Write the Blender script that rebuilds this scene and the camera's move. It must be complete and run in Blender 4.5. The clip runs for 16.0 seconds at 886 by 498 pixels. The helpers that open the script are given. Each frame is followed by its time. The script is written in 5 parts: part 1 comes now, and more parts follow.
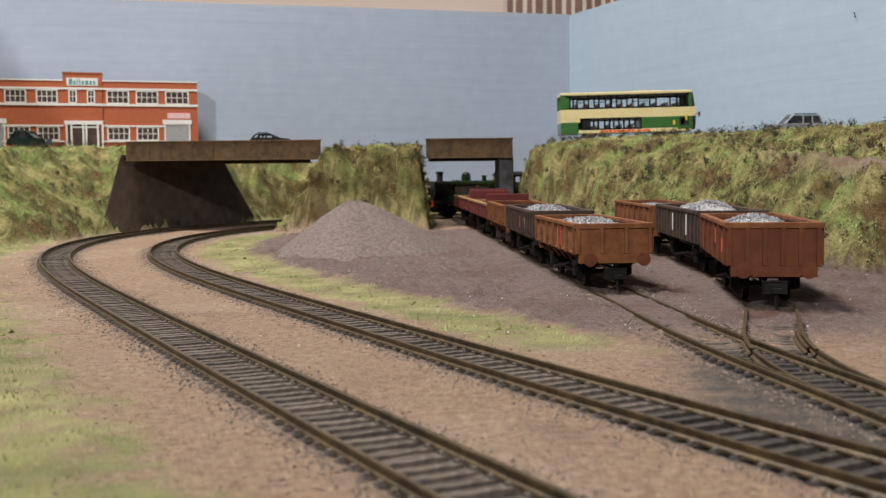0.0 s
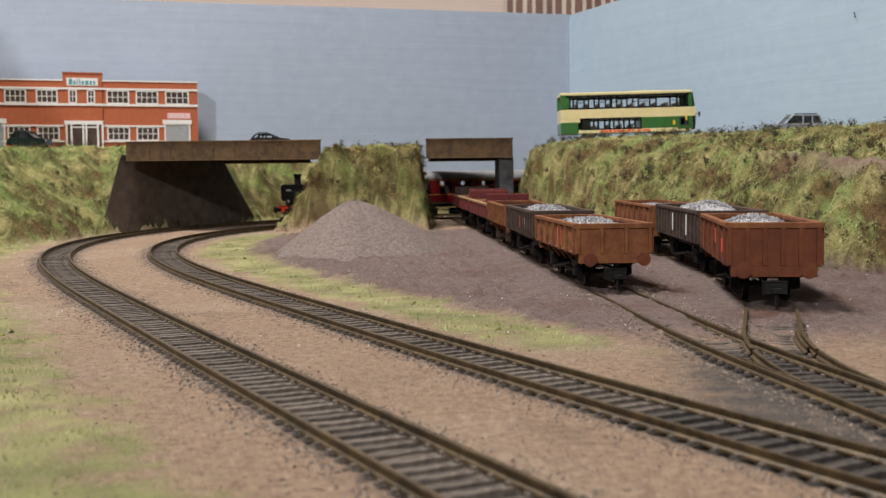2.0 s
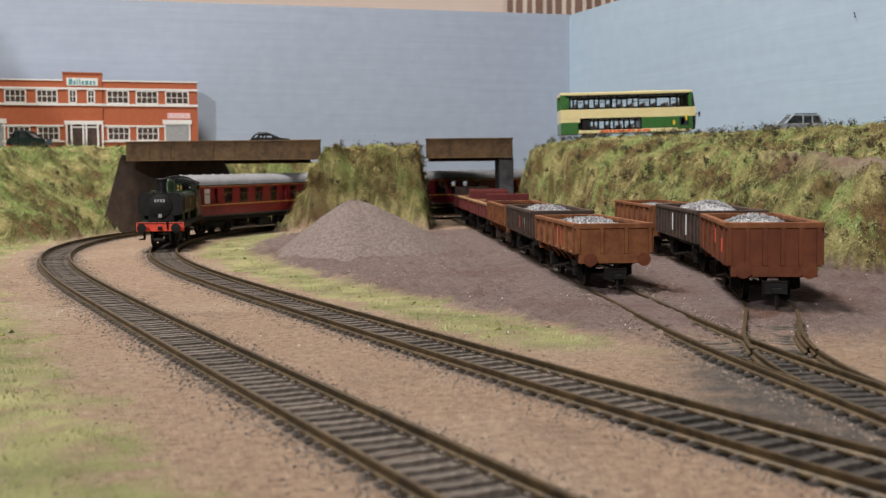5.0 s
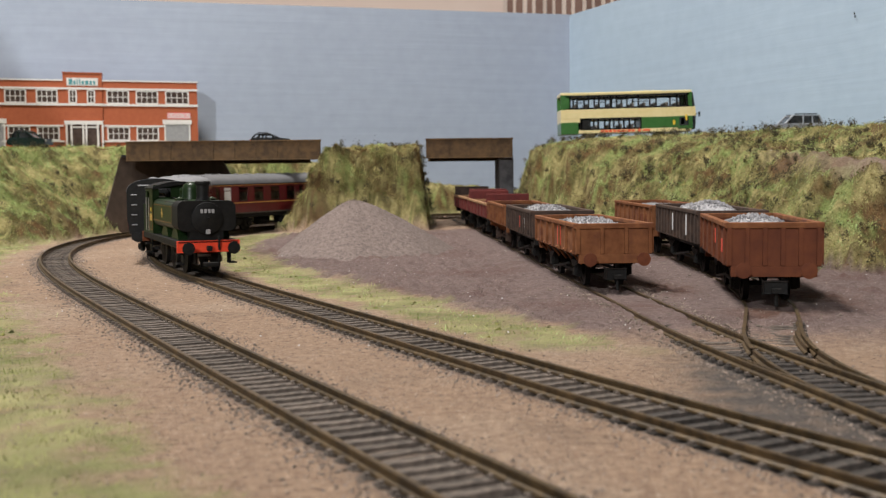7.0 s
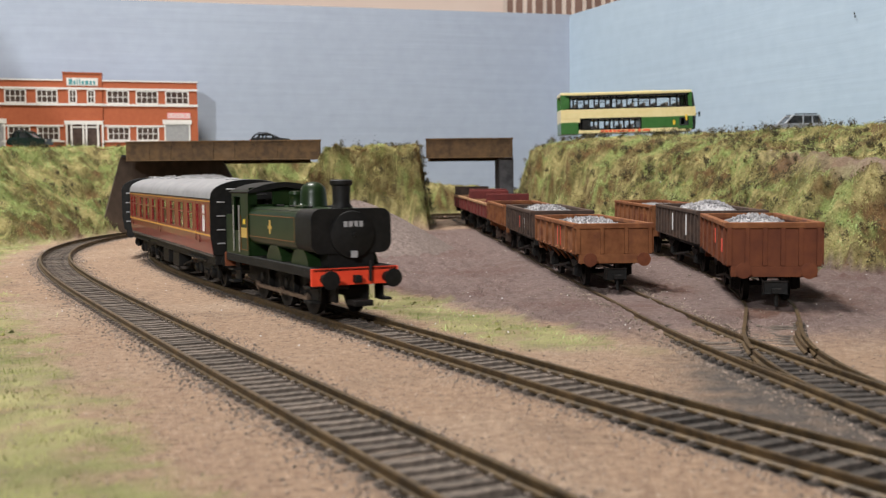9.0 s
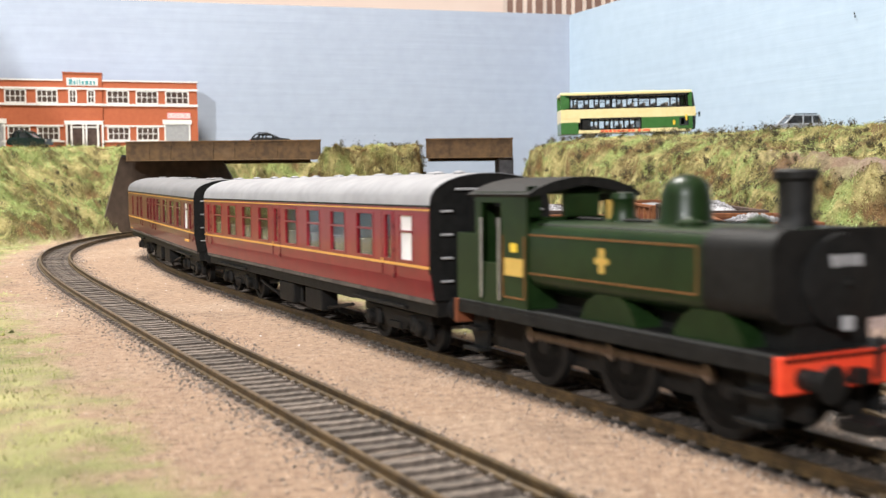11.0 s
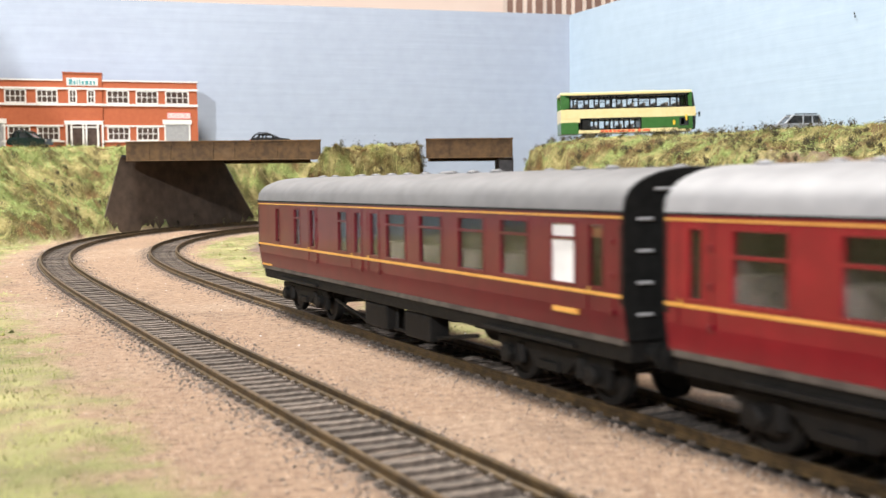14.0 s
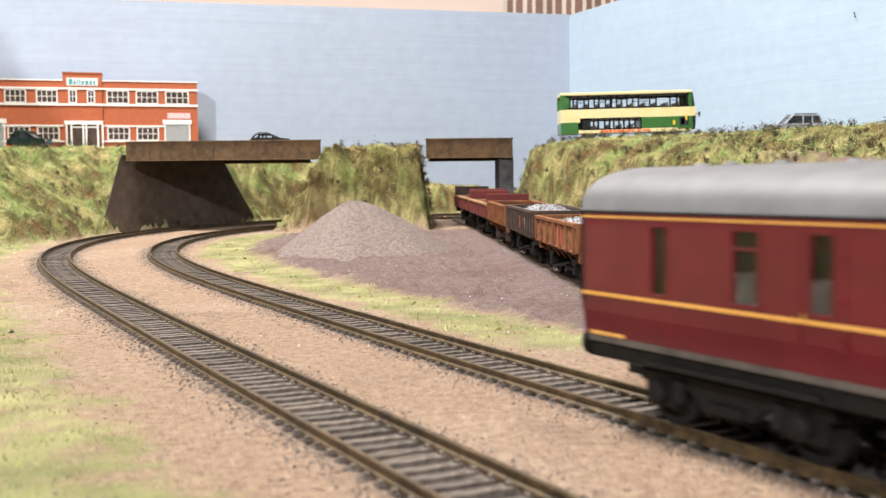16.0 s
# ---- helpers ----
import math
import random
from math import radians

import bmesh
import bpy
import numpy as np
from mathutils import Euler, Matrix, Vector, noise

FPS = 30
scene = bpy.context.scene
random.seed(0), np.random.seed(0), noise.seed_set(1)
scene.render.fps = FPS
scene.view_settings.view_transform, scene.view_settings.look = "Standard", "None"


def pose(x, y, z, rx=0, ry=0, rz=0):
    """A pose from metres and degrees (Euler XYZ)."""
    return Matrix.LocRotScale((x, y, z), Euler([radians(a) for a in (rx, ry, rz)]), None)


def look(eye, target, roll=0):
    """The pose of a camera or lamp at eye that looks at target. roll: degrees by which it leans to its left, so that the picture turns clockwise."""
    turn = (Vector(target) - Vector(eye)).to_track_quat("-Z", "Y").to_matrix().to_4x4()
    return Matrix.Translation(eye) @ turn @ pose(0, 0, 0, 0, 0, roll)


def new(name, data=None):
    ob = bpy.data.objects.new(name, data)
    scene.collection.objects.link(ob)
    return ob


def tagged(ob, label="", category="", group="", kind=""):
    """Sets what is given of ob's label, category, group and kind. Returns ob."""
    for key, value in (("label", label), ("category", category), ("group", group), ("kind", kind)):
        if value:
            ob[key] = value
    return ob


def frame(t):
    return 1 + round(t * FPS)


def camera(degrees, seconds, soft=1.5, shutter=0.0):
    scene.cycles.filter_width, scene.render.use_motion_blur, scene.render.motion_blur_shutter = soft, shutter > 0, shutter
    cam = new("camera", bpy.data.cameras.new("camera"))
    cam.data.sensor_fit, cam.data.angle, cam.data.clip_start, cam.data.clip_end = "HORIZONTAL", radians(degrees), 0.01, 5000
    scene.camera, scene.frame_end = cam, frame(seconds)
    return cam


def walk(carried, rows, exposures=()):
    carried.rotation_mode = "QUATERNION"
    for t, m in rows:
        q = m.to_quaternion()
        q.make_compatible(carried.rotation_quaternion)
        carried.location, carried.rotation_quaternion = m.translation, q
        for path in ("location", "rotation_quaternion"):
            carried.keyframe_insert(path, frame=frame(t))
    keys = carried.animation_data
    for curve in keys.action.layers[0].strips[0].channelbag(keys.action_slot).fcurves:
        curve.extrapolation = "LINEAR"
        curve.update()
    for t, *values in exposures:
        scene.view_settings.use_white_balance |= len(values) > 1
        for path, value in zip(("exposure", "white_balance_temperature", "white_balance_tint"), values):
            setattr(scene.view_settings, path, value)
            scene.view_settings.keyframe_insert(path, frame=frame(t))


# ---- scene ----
# A model railway at 1:76, built in millimetres and scaled to metres.
M = 0.001

cam = camera(45.45, 16.0, 1.2, 0.6)
cam.data.dof.use_dof = True
cam.data.dof.focus_distance = 0.46
cam.data.dof.aperture_fstop = 38.0
EYE = (0.0, 0.0, 0.04562)
VIEW = look(EYE, (0.0, math.cos(0.0602), 0.04562 - math.sin(0.0602)), -0.57)
walk(cam, [(0.0, VIEW), (16.0, VIEW)],
     exposures=[(0.0, -0.13), (7.0, -0.1), (8.4, 0.0), (9.0, 0.1), (9.6, 0.2), (11.2, 0.74), (12.0, 0.76), (16.0, 0.73)])


# ---- light ----
def area_lamp(name, eye, target, size, power, colour):
    data = bpy.data.lights.new(name, "AREA")
    data.shape, data.size, data.energy, data.color = "DISK", size, power, colour
    ob = new(name, data)
    ob.matrix_world = look(eye, target)
    return ob


area_lamp("window_light", (-0.72, -2.0, 1.2), (-0.05, 0.9, 0.05), 0.14, 48.0, (0.97, 0.98, 1.0))
area_lamp("ceiling_lamp_light", (-0.45, 0.7, 1.55), (-0.4, 0.62, 0.0), 0.45, 44.0, (1.0, 0.965, 0.92))
world = bpy.data.worlds.new("room_air")
world.use_nodes = True
world.node_tree.nodes["Background"].inputs[0].default_value = (0.8, 0.86, 1.0, 1)
world.node_tree.nodes["Background"].inputs[1].default_value = 0.02
scene.world = world


# ---- materials ----
def rgb(c):
    return (c[0], c[1], c[2], 1.0)


def material(name, low, high, scale=300.0, rough=0.7, metal=0.0, bump=0.0, fine=4.0, coat=0.0,
             rust=None, rust_amount=0.5, rust_scale=60.0, vary=0.0, island=0.0, spread=0.25):
    """Two-scale noise between two colours, a second stain layer, relief, and variation from piece to piece."""
    mat = bpy.data.materials.new(name)
    mat.use_nodes = True
    nt = mat.node_tree
    N, L = nt.nodes, nt.links
    bsdf = N["Principled BSDF"]
    co = N.new("ShaderNodeTexCoord")
    n1 = N.new("ShaderNodeTexNoise")
    n1.inputs["Scale"].default_value, n1.inputs["Detail"].default_value = scale, 5.0
    n2 = N.new("ShaderNodeTexNoise")
    n2.inputs["Scale"].default_value, n2.inputs["Detail"].default_value = scale * fine, 3.0
    L.new(co.outputs["Object"], n1.inputs["Vector"])
    L.new(co.outputs["Object"], n2.inputs["Vector"])
    add = N.new("ShaderNodeMath")
    add.operation = "ADD"
    L.new(n1.outputs["Fac"], add.inputs[0])
    L.new(n2.outputs["Fac"], add.inputs[1])
    ramp = N.new("ShaderNodeMapRange")
    ramp.inputs["From Min"].default_value, ramp.inputs["From Max"].default_value = 1.0 - spread, 1.0 + spread
    L.new(add.outputs[0], ramp.inputs["Value"])
    fac = ramp.outputs[0]
    mix = N.new("ShaderNodeMix")
    mix.data_type = "RGBA"
    mix.inputs[6].default_value, mix.inputs[7].default_value = rgb(low), rgb(high)
    L.new(fac, mix.inputs[0])
    colour = mix.outputs[2]
    if rust:
        n3 = N.new("ShaderNodeTexNoise")
        n3.inputs["Scale"].default_value, n3.inputs["Detail"].default_value = rust_scale, 7.0
        n3.inputs["Roughness"].default_value = 0.65
        L.new(co.outputs["Object"], n3.inputs["Vector"])
        r3 = N.new("ShaderNodeMapRange")
        r3.inputs["From Min"].default_value = 0.72 - 0.4 * rust_amount
        r3.inputs["From Max"].default_value = 0.86 - 0.4 * rust_amount
        L.new(n3.outputs["Fac"], r3.inputs["Value"])
        m3 = N.new("ShaderNodeMix")
        m3.data_type = "RGBA"
        m3.inputs[7].default_value = rgb(rust)
        L.new(r3.outputs[0], m3.inputs[0])
        L.new(colour, m3.inputs[6])
        colour = m3.outputs[2]
    if vary or island:
        hsv = N.new("ShaderNodeHueSaturation")
        rnd = N.new("ShaderNodeMapRange")
        amount = vary or island
        rnd.inputs["To Min"].default_value, rnd.inputs["To Max"].default_value = 1 - amount, 1 + amount
        if vary:
            L.new(N.new("ShaderNodeObjectInfo").outputs["Random"], rnd.inputs["Value"])
        else:
            L.new(N.new("ShaderNodeNewGeometry").outputs["Random Per Island"], rnd.inputs["Value"])
        L.new(rnd.outputs[0], hsv.inputs["Value"])
        L.new(colour, hsv.inputs["Color"])
        colour = hsv.outputs["Color"]
    L.new(colour, bsdf.inputs["Base Color"])
    bsdf.inputs["Roughness"].default_value = rough
    bsdf.inputs["Metallic"].default_value = metal
    bsdf.inputs["Coat Weight"].default_value = coat
    if bump:
        b = N.new("ShaderNodeBump")
        b.inputs["Strength"].default_value, b.inputs["Distance"].default_value = min(1.0, bump), 0.0008
        L.new(add.outputs[0], b.inputs["Height"])
        L.new(b.outputs[0], bsdf.inputs["Normal"])
    return mat


def glass_material(name, tint, alpha):
    mat = bpy.data.materials.new(name)
    mat.use_nodes = True
    b = mat.node_tree.nodes["Principled BSDF"]
    b.inputs["Base Color"].default_value = rgb(tint)
    b.inputs["Roughness"].default_value = 0.06
    b.inputs["Transmission Weight"].default_value = alpha
    b.inputs["IOR"].default_value = 1.3
    return mat


MAT = {
    "rail": material("weathered_rail", (0.04, 0.026, 0.012), (0.11, 0.07, 0.03), 120, 0.55, 0.25),
    "rail_top": material("polished_rail_head", (0.11, 0.09, 0.065), (0.2, 0.17, 0.13), 200, 0.4, 0.6),
    "sleeper": material("dusty_sleeper", (0.05, 0.04, 0.033), (0.16, 0.127, 0.103), 120, 0.9, bump=0.6, vary=0.3),
    "sleeper_near": material("darker_sleeper", (0.02, 0.017, 0.015), (0.07, 0.057, 0.048), 120, 0.8, bump=0.6, vary=0.3),
    "stone": material("ballast_stone", (0.13, 0.1, 0.08), (0.3, 0.235, 0.19), 500, 0.9, bump=0.4, island=0.5),
    "heap": material("heaped_gravel", (0.11, 0.083, 0.074), (0.23, 0.178, 0.158), 420, 0.95, bump=0.9, fine=2.6),
    "tan_rim": material("tan_worn_rim", (0.3, 0.16, 0.08), (0.42, 0.24, 0.12), 60, 0.8),
    "load": material("grey_stone_load", (0.2, 0.195, 0.205), (0.4, 0.39, 0.4), 500, 0.85, bump=0.5, island=0.3),
    "turf": material("foam_turf", (0.045, 0.05, 0.01), (0.22, 0.215, 0.05), 40, 0.95, bump=0.8, fine=6.0, island=0.3, spread=0.15,
                     rust=(0.15, 0.085, 0.03), rust_amount=0.55, rust_scale=15.0),
    "straw": material("straw_coloured_turf", (0.28, 0.24, 0.085), (0.55, 0.48, 0.21), 30, 0.95, bump=0.6, fine=6.0, island=0.3, spread=0.16),
    "brown_turf": material("brown_turf", (0.055, 0.03, 0.009), (0.2, 0.115, 0.04), 30, 0.95, bump=0.6, fine=6.0, island=0.35, spread=0.16),
    "lush": material("bright_green_grass", (0.22, 0.33, 0.09), (0.5, 0.6, 0.26), 30, 0.9, island=0.3, spread=0.16),
    "grass": material("static_grass", (0.15, 0.175, 0.04), (0.46, 0.46, 0.18), 18, 0.9, island=0.35, spread=0.14,
                      rust=(0.42, 0.33, 0.16), rust_amount=0.4, rust_scale=16.0),
    "twig": material("dark_twigs", (0.022, 0.021, 0.008), (0.085, 0.066, 0.026), 100, 0.9, island=0.3),
    "girder": material("rusty_girder", (0.055, 0.028, 0.008), (0.11, 0.058, 0.018), 60, 0.75, 0.0, bump=0.3,
                       rust=(0.13, 0.075, 0.032), rust_amount=0.4, rust_scale=40.0),
    "abutment": material("brown_abutment", (0.055, 0.036, 0.025), (0.1, 0.068, 0.048), 25, 0.85, bump=0.2),
    "dark_abutment": material("dark_grey_pier", (0.035, 0.035, 0.04), (0.08, 0.08, 0.085), 40, 0.85, bump=0.2),
    "tarmac": material("road_tarmac", (0.05, 0.05, 0.05), (0.09, 0.09, 0.085), 200, 0.9, bump=0.4),
    "wall": material("peach_wall", (0.84, 0.68, 0.6), (0.88, 0.73, 0.65), 3, 0.8, bump=0.1),
    "plaster": material("cream_ceiling", (0.5, 0.48, 0.45), (0.56, 0.54, 0.51), 3, 0.9),
    "wall_dim": material("beige_wall", (0.22, 0.185, 0.16), (0.26, 0.22, 0.19), 3, 0.85),
    "carpet": material("beige_carpet", (0.25, 0.21, 0.17), (0.33, 0.28, 0.23), 60, 0.95, bump=0.4),
    "black": material("matt_black", (0.003, 0.003, 0.003), (0.009, 0.009, 0.0085), 120, 0.62, bump=0.1),
    "under": material("dusty_black_frame", (0.003, 0.003, 0.003), (0.009, 0.008, 0.007), 200, 0.65, bump=0.2),
    "loco_green": material("dark_green_paint", (0.006, 0.017, 0.004), (0.011, 0.027, 0.007), 60, 0.38, coat=0.05),
    "orange": material("orange_lining", (0.17, 0.07, 0.02), (0.22, 0.09, 0.025), 100, 0.5),
    "buffer_red": material("red_buffer_beam", (0.75, 0.05, 0.02), (0.85, 0.08, 0.03), 80, 0.45),
    "maroon": material("maroon_paint", (0.175, 0.005, 0.012), (0.23, 0.008, 0.016), 40, 0.28, coat=0.25),
    "maroon_dark": material("dark_maroon_paint", (0.095, 0.004, 0.01), (0.125, 0.006, 0.013), 40, 0.33, coat=0.25),
    "roof": material("grey_roof", (0.2, 0.2, 0.21), (0.255, 0.255, 0.265), 50, 0.6),
    "roof_dark": material("dull_grey_roof", (0.12, 0.12, 0.125), (0.155, 0.155, 0.16), 50, 0.6),
    "gold": material("yellow_lining", (0.6, 0.3, 0.06), (0.68, 0.36, 0.09), 100, 0.45),
    "brass": material("brass_plate", (0.7, 0.45, 0.1), (0.8, 0.55, 0.16), 100, 0.35, 0.5),
    "white": material("white_paint", (0.75, 0.75, 0.75), (0.82, 0.82, 0.82), 100, 0.5),
    "seat_cloth": material("seat_moulding", (0.035, 0.026, 0.023), (0.085, 0.064, 0.055), 100, 0.8),
    "rod": material("oily_brown_rod", (0.1, 0.07, 0.05), (0.2, 0.145, 0.11), 100, 0.45, 0.5),
    "inside": material("dark_interior", (0.05, 0.04, 0.035), (0.1, 0.085, 0.07), 100, 0.8),
    "steel": material("bright_steel", (0.4, 0.4, 0.4), (0.55, 0.55, 0.55), 100, 0.3, 0.9),
    "rust": material("orange_rust", (0.15, 0.053, 0.02), (0.25, 0.1, 0.04), 60, 0.8, bump=0.2,
                     rust=(0.13, 0.045, 0.025), rust_amount=0.5, rust_scale=45.0),
    "rust_red": material("red_brown_rust", (0.11, 0.032, 0.015), (0.165, 0.05, 0.02), 60, 0.75, bump=0.2,
                         rust=(0.24, 0.1, 0.045), rust_amount=0.35, rust_scale=40.0),
    "rust_dark": material("dark_brown_wagon", (0.045, 0.03, 0.024), (0.085, 0.055, 0.042), 60, 0.8, bump=0.2,
                          rust=(0.13, 0.07, 0.045), rust_amount=0.4, rust_scale=50.0),
    "wagon_red": material("dusty_red_wagon", (0.1, 0.012, 0.01), (0.15, 0.018, 0.014), 60, 0.7, bump=0.1,
                          rust=(0.2, 0.08, 0.05), rust_amount=0.3, rust_scale=60.0),
    "red_patch": material("faded_red_panel", (0.55, 0.05, 0.03), (0.65, 0.09, 0.05), 100, 0.7),
    "brick": material("orange_brick_paper", (0.32, 0.074, 0.026), (0.38, 0.098, 0.037), 200, 0.8, bump=0.15),
    "window_dark": material("dark_window", (0.045, 0.03, 0.027), (0.09, 0.06, 0.05), 60, 0.25),
    "frame_white": material("white_window_frame", (0.6, 0.57, 0.55), (0.68, 0.65, 0.63), 100, 0.6),
    "shutter": material("grey_shutter", (0.3, 0.3, 0.31), (0.36, 0.36, 0.37), 100, 0.6),
    "sign_teal": material("teal_sign", (0.05, 0.22, 0.24), (0.07, 0.26, 0.28), 100, 0.6),
    "sign_pink": material("pink_sign", (0.7, 0.12, 0.15), (0.75, 0.16, 0.19), 100, 0.6),
    "cream": material("cream_bus_paint", (0.72, 0.6, 0.3), (0.78, 0.66, 0.36), 60, 0.3, coat=0.3),
    "bus_green": material("green_bus_paint", (0.03, 0.12, 0.025), (0.045, 0.15, 0.035), 60, 0.3, coat=0.3),
    "bus_red": material("orange_red_letters", (0.7, 0.11, 0.04), (0.78, 0.15, 0.06), 60, 0.4),
    "yellow": material("yellow_plastic", (0.75, 0.5, 0.03), (0.8, 0.55, 0.05), 60, 0.4),
    "car_green": material("dark_green_car", (0.008, 0.02, 0.018), (0.012, 0.028, 0.024), 60, 0.25, coat=0.5),
    "silver": material("silver_car_paint", (0.3, 0.32, 0.36), (0.38, 0.4, 0.44), 60, 0.35, 0.3, coat=0.4),
    "tyre": material("black_tyre", (0.015, 0.015, 0.015), (0.03, 0.03, 0.03), 200, 0.85),
    "car_glass": material("dark_car_glass", (0.02, 0.022, 0.025), (0.05, 0.055, 0.06), 60, 0.12),
    "curtain_light": material("cream_curtain", (0.78, 0.66, 0.58), (0.84, 0.72, 0.64), 60, 0.9, bump=0.2),
    "curtain_dark": material("brown_curtain_stripe", (0.25, 0.15, 0.12), (0.32, 0.2, 0.16), 60, 0.9, bump=0.2),
    "glass": glass_material("clear_window", (0.97, 0.98, 0.98), 1.0),
}


def board_material(name, low, high):
    """Emulsion paint with the ridges of a wide brush running along the board."""
    mat = material(name, low, high, 5, 0.7, fine=12.0)
    N, L = mat.node_tree.nodes, mat.node_tree.links
    co, stretch = N.new("ShaderNodeTexCoord"), N.new("ShaderNodeMapping")
    stretch.inputs["Scale"].default_value = (4.0, 4.0, 75.0)
    stretch.inputs["Rotation"].default_value = (0.0, 0.05, 0.0)
    strokes = N.new("ShaderNodeTexNoise")
    strokes.inputs["Scale"].default_value, strokes.inputs["Detail"].default_value = 1.0, 4.0
    L.new(co.outputs["Object"], stretch.inputs["Vector"])
    L.new(stretch.outputs[0], strokes.inputs["Vector"])
    bump = N.new("ShaderNodeBump")
    bump.inputs["Strength"].default_value, bump.inputs["Distance"].default_value = 0.26, 0.002
    L.new(strokes.outputs["Fac"], bump.inputs["Height"])
    L.new(bump.outputs[0], N["Principled BSDF"].inputs["Normal"])
    return mat


for key in ("black", "under", "loco_green", "rust", "rust_red", "rust_dark"):
    MAT[key].node_tree.nodes["Principled BSDF"].inputs["Specular IOR Level"].default_value = 0.28


# The left board's colour is darkened and greyed for the weaker light there.
MAT["board_shaded"] = board_material("shaded_blue_board", (0.29, 0.332, 0.415), (0.32, 0.365, 0.45))
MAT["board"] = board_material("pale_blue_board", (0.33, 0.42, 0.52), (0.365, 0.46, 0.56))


# ---- mesh helpers (millimetres) ----
def box(bm, x0, x1, y0, y1, z0, z1, bevel=0.0):
    made = bmesh.ops.create_cube(bm, size=1.0)["verts"]
    for v in made:
        v.co = Vector((x0 + (v.co.x + 0.5) * (x1 - x0), y0 + (v.co.y + 0.5) * (y1 - y0), z0 + (v.co.z + 0.5) * (z1 - z0)))
    if bevel:
        edges = list({e for v in made for e in v.link_edges})
        bmesh.ops.bevel(bm, geom=edges, offset=bevel, segments=2, profile=0.6, affect="EDGES")
    return made


def rod(bm, a, b, r, n=10, r2=None):
    a, b = Vector(a), Vector(b)
    d = b - a
    m = Matrix.Translation((a + b) / 2) @ d.to_track_quat("Z", "Y").to_matrix().to_4x4()
    bmesh.ops.create_cone(bm, cap_ends=True, segments=n, radius1=r, radius2=r if r2 is None else r2, depth=d.length, matrix=m)


def lathe(bm, profile, centre, axis="z", n=20):
    """A turned solid from (radius, height) pairs."""
    rings = []
    for r, h in profile:
        ring = []
        for i in range(n):
            a = 2 * math.pi * i / n
            p = (r * math.cos(a), r * math.sin(a), h)
            if axis == "x":
                p = (p[2], p[0], p[1])
            elif axis == "y":
                p = (p[1], p[2], p[0])
            ring.append(bm.verts.new(Vector(centre) + Vector(p)))
        rings.append(ring)
    for a, b in zip(rings, rings[1:]):
        for i in range(n):
            bm.faces.new((a[i], a[(i + 1) % n], b[(i + 1) % n], b[i]))
    bm.faces.new(rings[0][::-1])
    bm.faces.new(rings[-1])


def prism(bm, outline, a, b, axis="y"):
    """An outline in the plane across the axis, drawn out from a to b."""
    def at(p, h):
        return {"x": (h, p[0], p[1]), "y": (p[0], h, p[1]), "z": (p[0], p[1], h)}[axis]
    v0 = [bm.verts.new(at(p, a)) for p in outline]
    v1 = [bm.verts.new(at(p, b)) for p in outline]
    n = len(outline)
    for i in range(n):
        bm.faces.new((v0[i], v0[(i + 1) % n], v1[(i + 1) % n], v1[i]))
    bm.faces.new(v0[::-1])
    bm.faces.new(v1)


def mesh_of(name, bm, mat, smooth=False):
    bmesh.ops.recalc_face_normals(bm, faces=bm.faces)
    bmesh.ops.scale(bm, vec=(M, M, M), verts=bm.verts)
    me = bpy.data.meshes.new(name)
    bm.to_mesh(me)
    bm.free()
    me.materials.append(MAT[mat])
    if smooth:
        for p in me.polygons:
            p.use_smooth = True
        me.set_sharp_from_angle(angle=radians(35))
    return me


def part(name, bm, mat, parent, label="", smooth=False):
    ob = new(name, mesh_of(name, bm, mat, smooth))
    ob.parent = parent
    if label:
        ob["label"] = label
    return ob


def part_box(name, dims, mat, parent, bevel=0.0, label=""):
    bm = bmesh.new()
    box(bm, *dims, bevel=bevel)
    return part(name, bm, mat, parent, label)


def shared(name, me, parent, m):
    ob = new(name, me)
    ob.parent = parent
    ob.matrix_basis = m
    return ob


def thing(name, label, category, m=None, group="", kind=""):
    ob = new(name)
    ob.empty_display_size = 0.01
    if m is not None:
        ob.matrix_basis = m
    return tagged(ob, label, category, group, kind)


def at_mm(x, y, z, rz=0, rx=0, ry=0):
    return pose(x * M, y * M, z * M, rx, ry, rz)


def arrays_object(name, verts, faces, mat, parent=None, smooth=False):
    """One mesh from numpy arrays of places (mm) and equal-sided faces."""
    me = bpy.data.meshes.new(name)
    me.from_pydata((verts * M).tolist(), [], faces.tolist())
    me.materials.append(MAT[mat])
    if smooth:
        me.polygons.foreach_set("use_smooth", np.ones(len(faces), bool))
    ob = new(name, me)
    ob.parent = parent
    return ob


# ---- the lie of the land ----
def grade(y):
    """Rail level: flat near the front, then a steady climb to the back."""
    u = np.clip((np.asarray(y, float) - 513.0) / 60.0, -40, 40)
    return 0.0199 * 60.0 * np.log1p(np.exp(u))


def bend(start, knots, curvature, length, step=4.0):
    """A track's centre line: places and headings along it, from its curvature."""
    s = np.arange(0, length, step)
    th = start[2] + np.concatenate([[0], np.cumsum(np.interp(s, knots, curvature)[:-1] * 1e-3 * step)])
    x = start[0] + np.concatenate([[0], np.cumsum(-np.sin(th[:-1]) * step)])
    y = start[1] + np.concatenate([[0], np.cumsum(np.cos(th[:-1]) * step)])
    return s, x, y, th


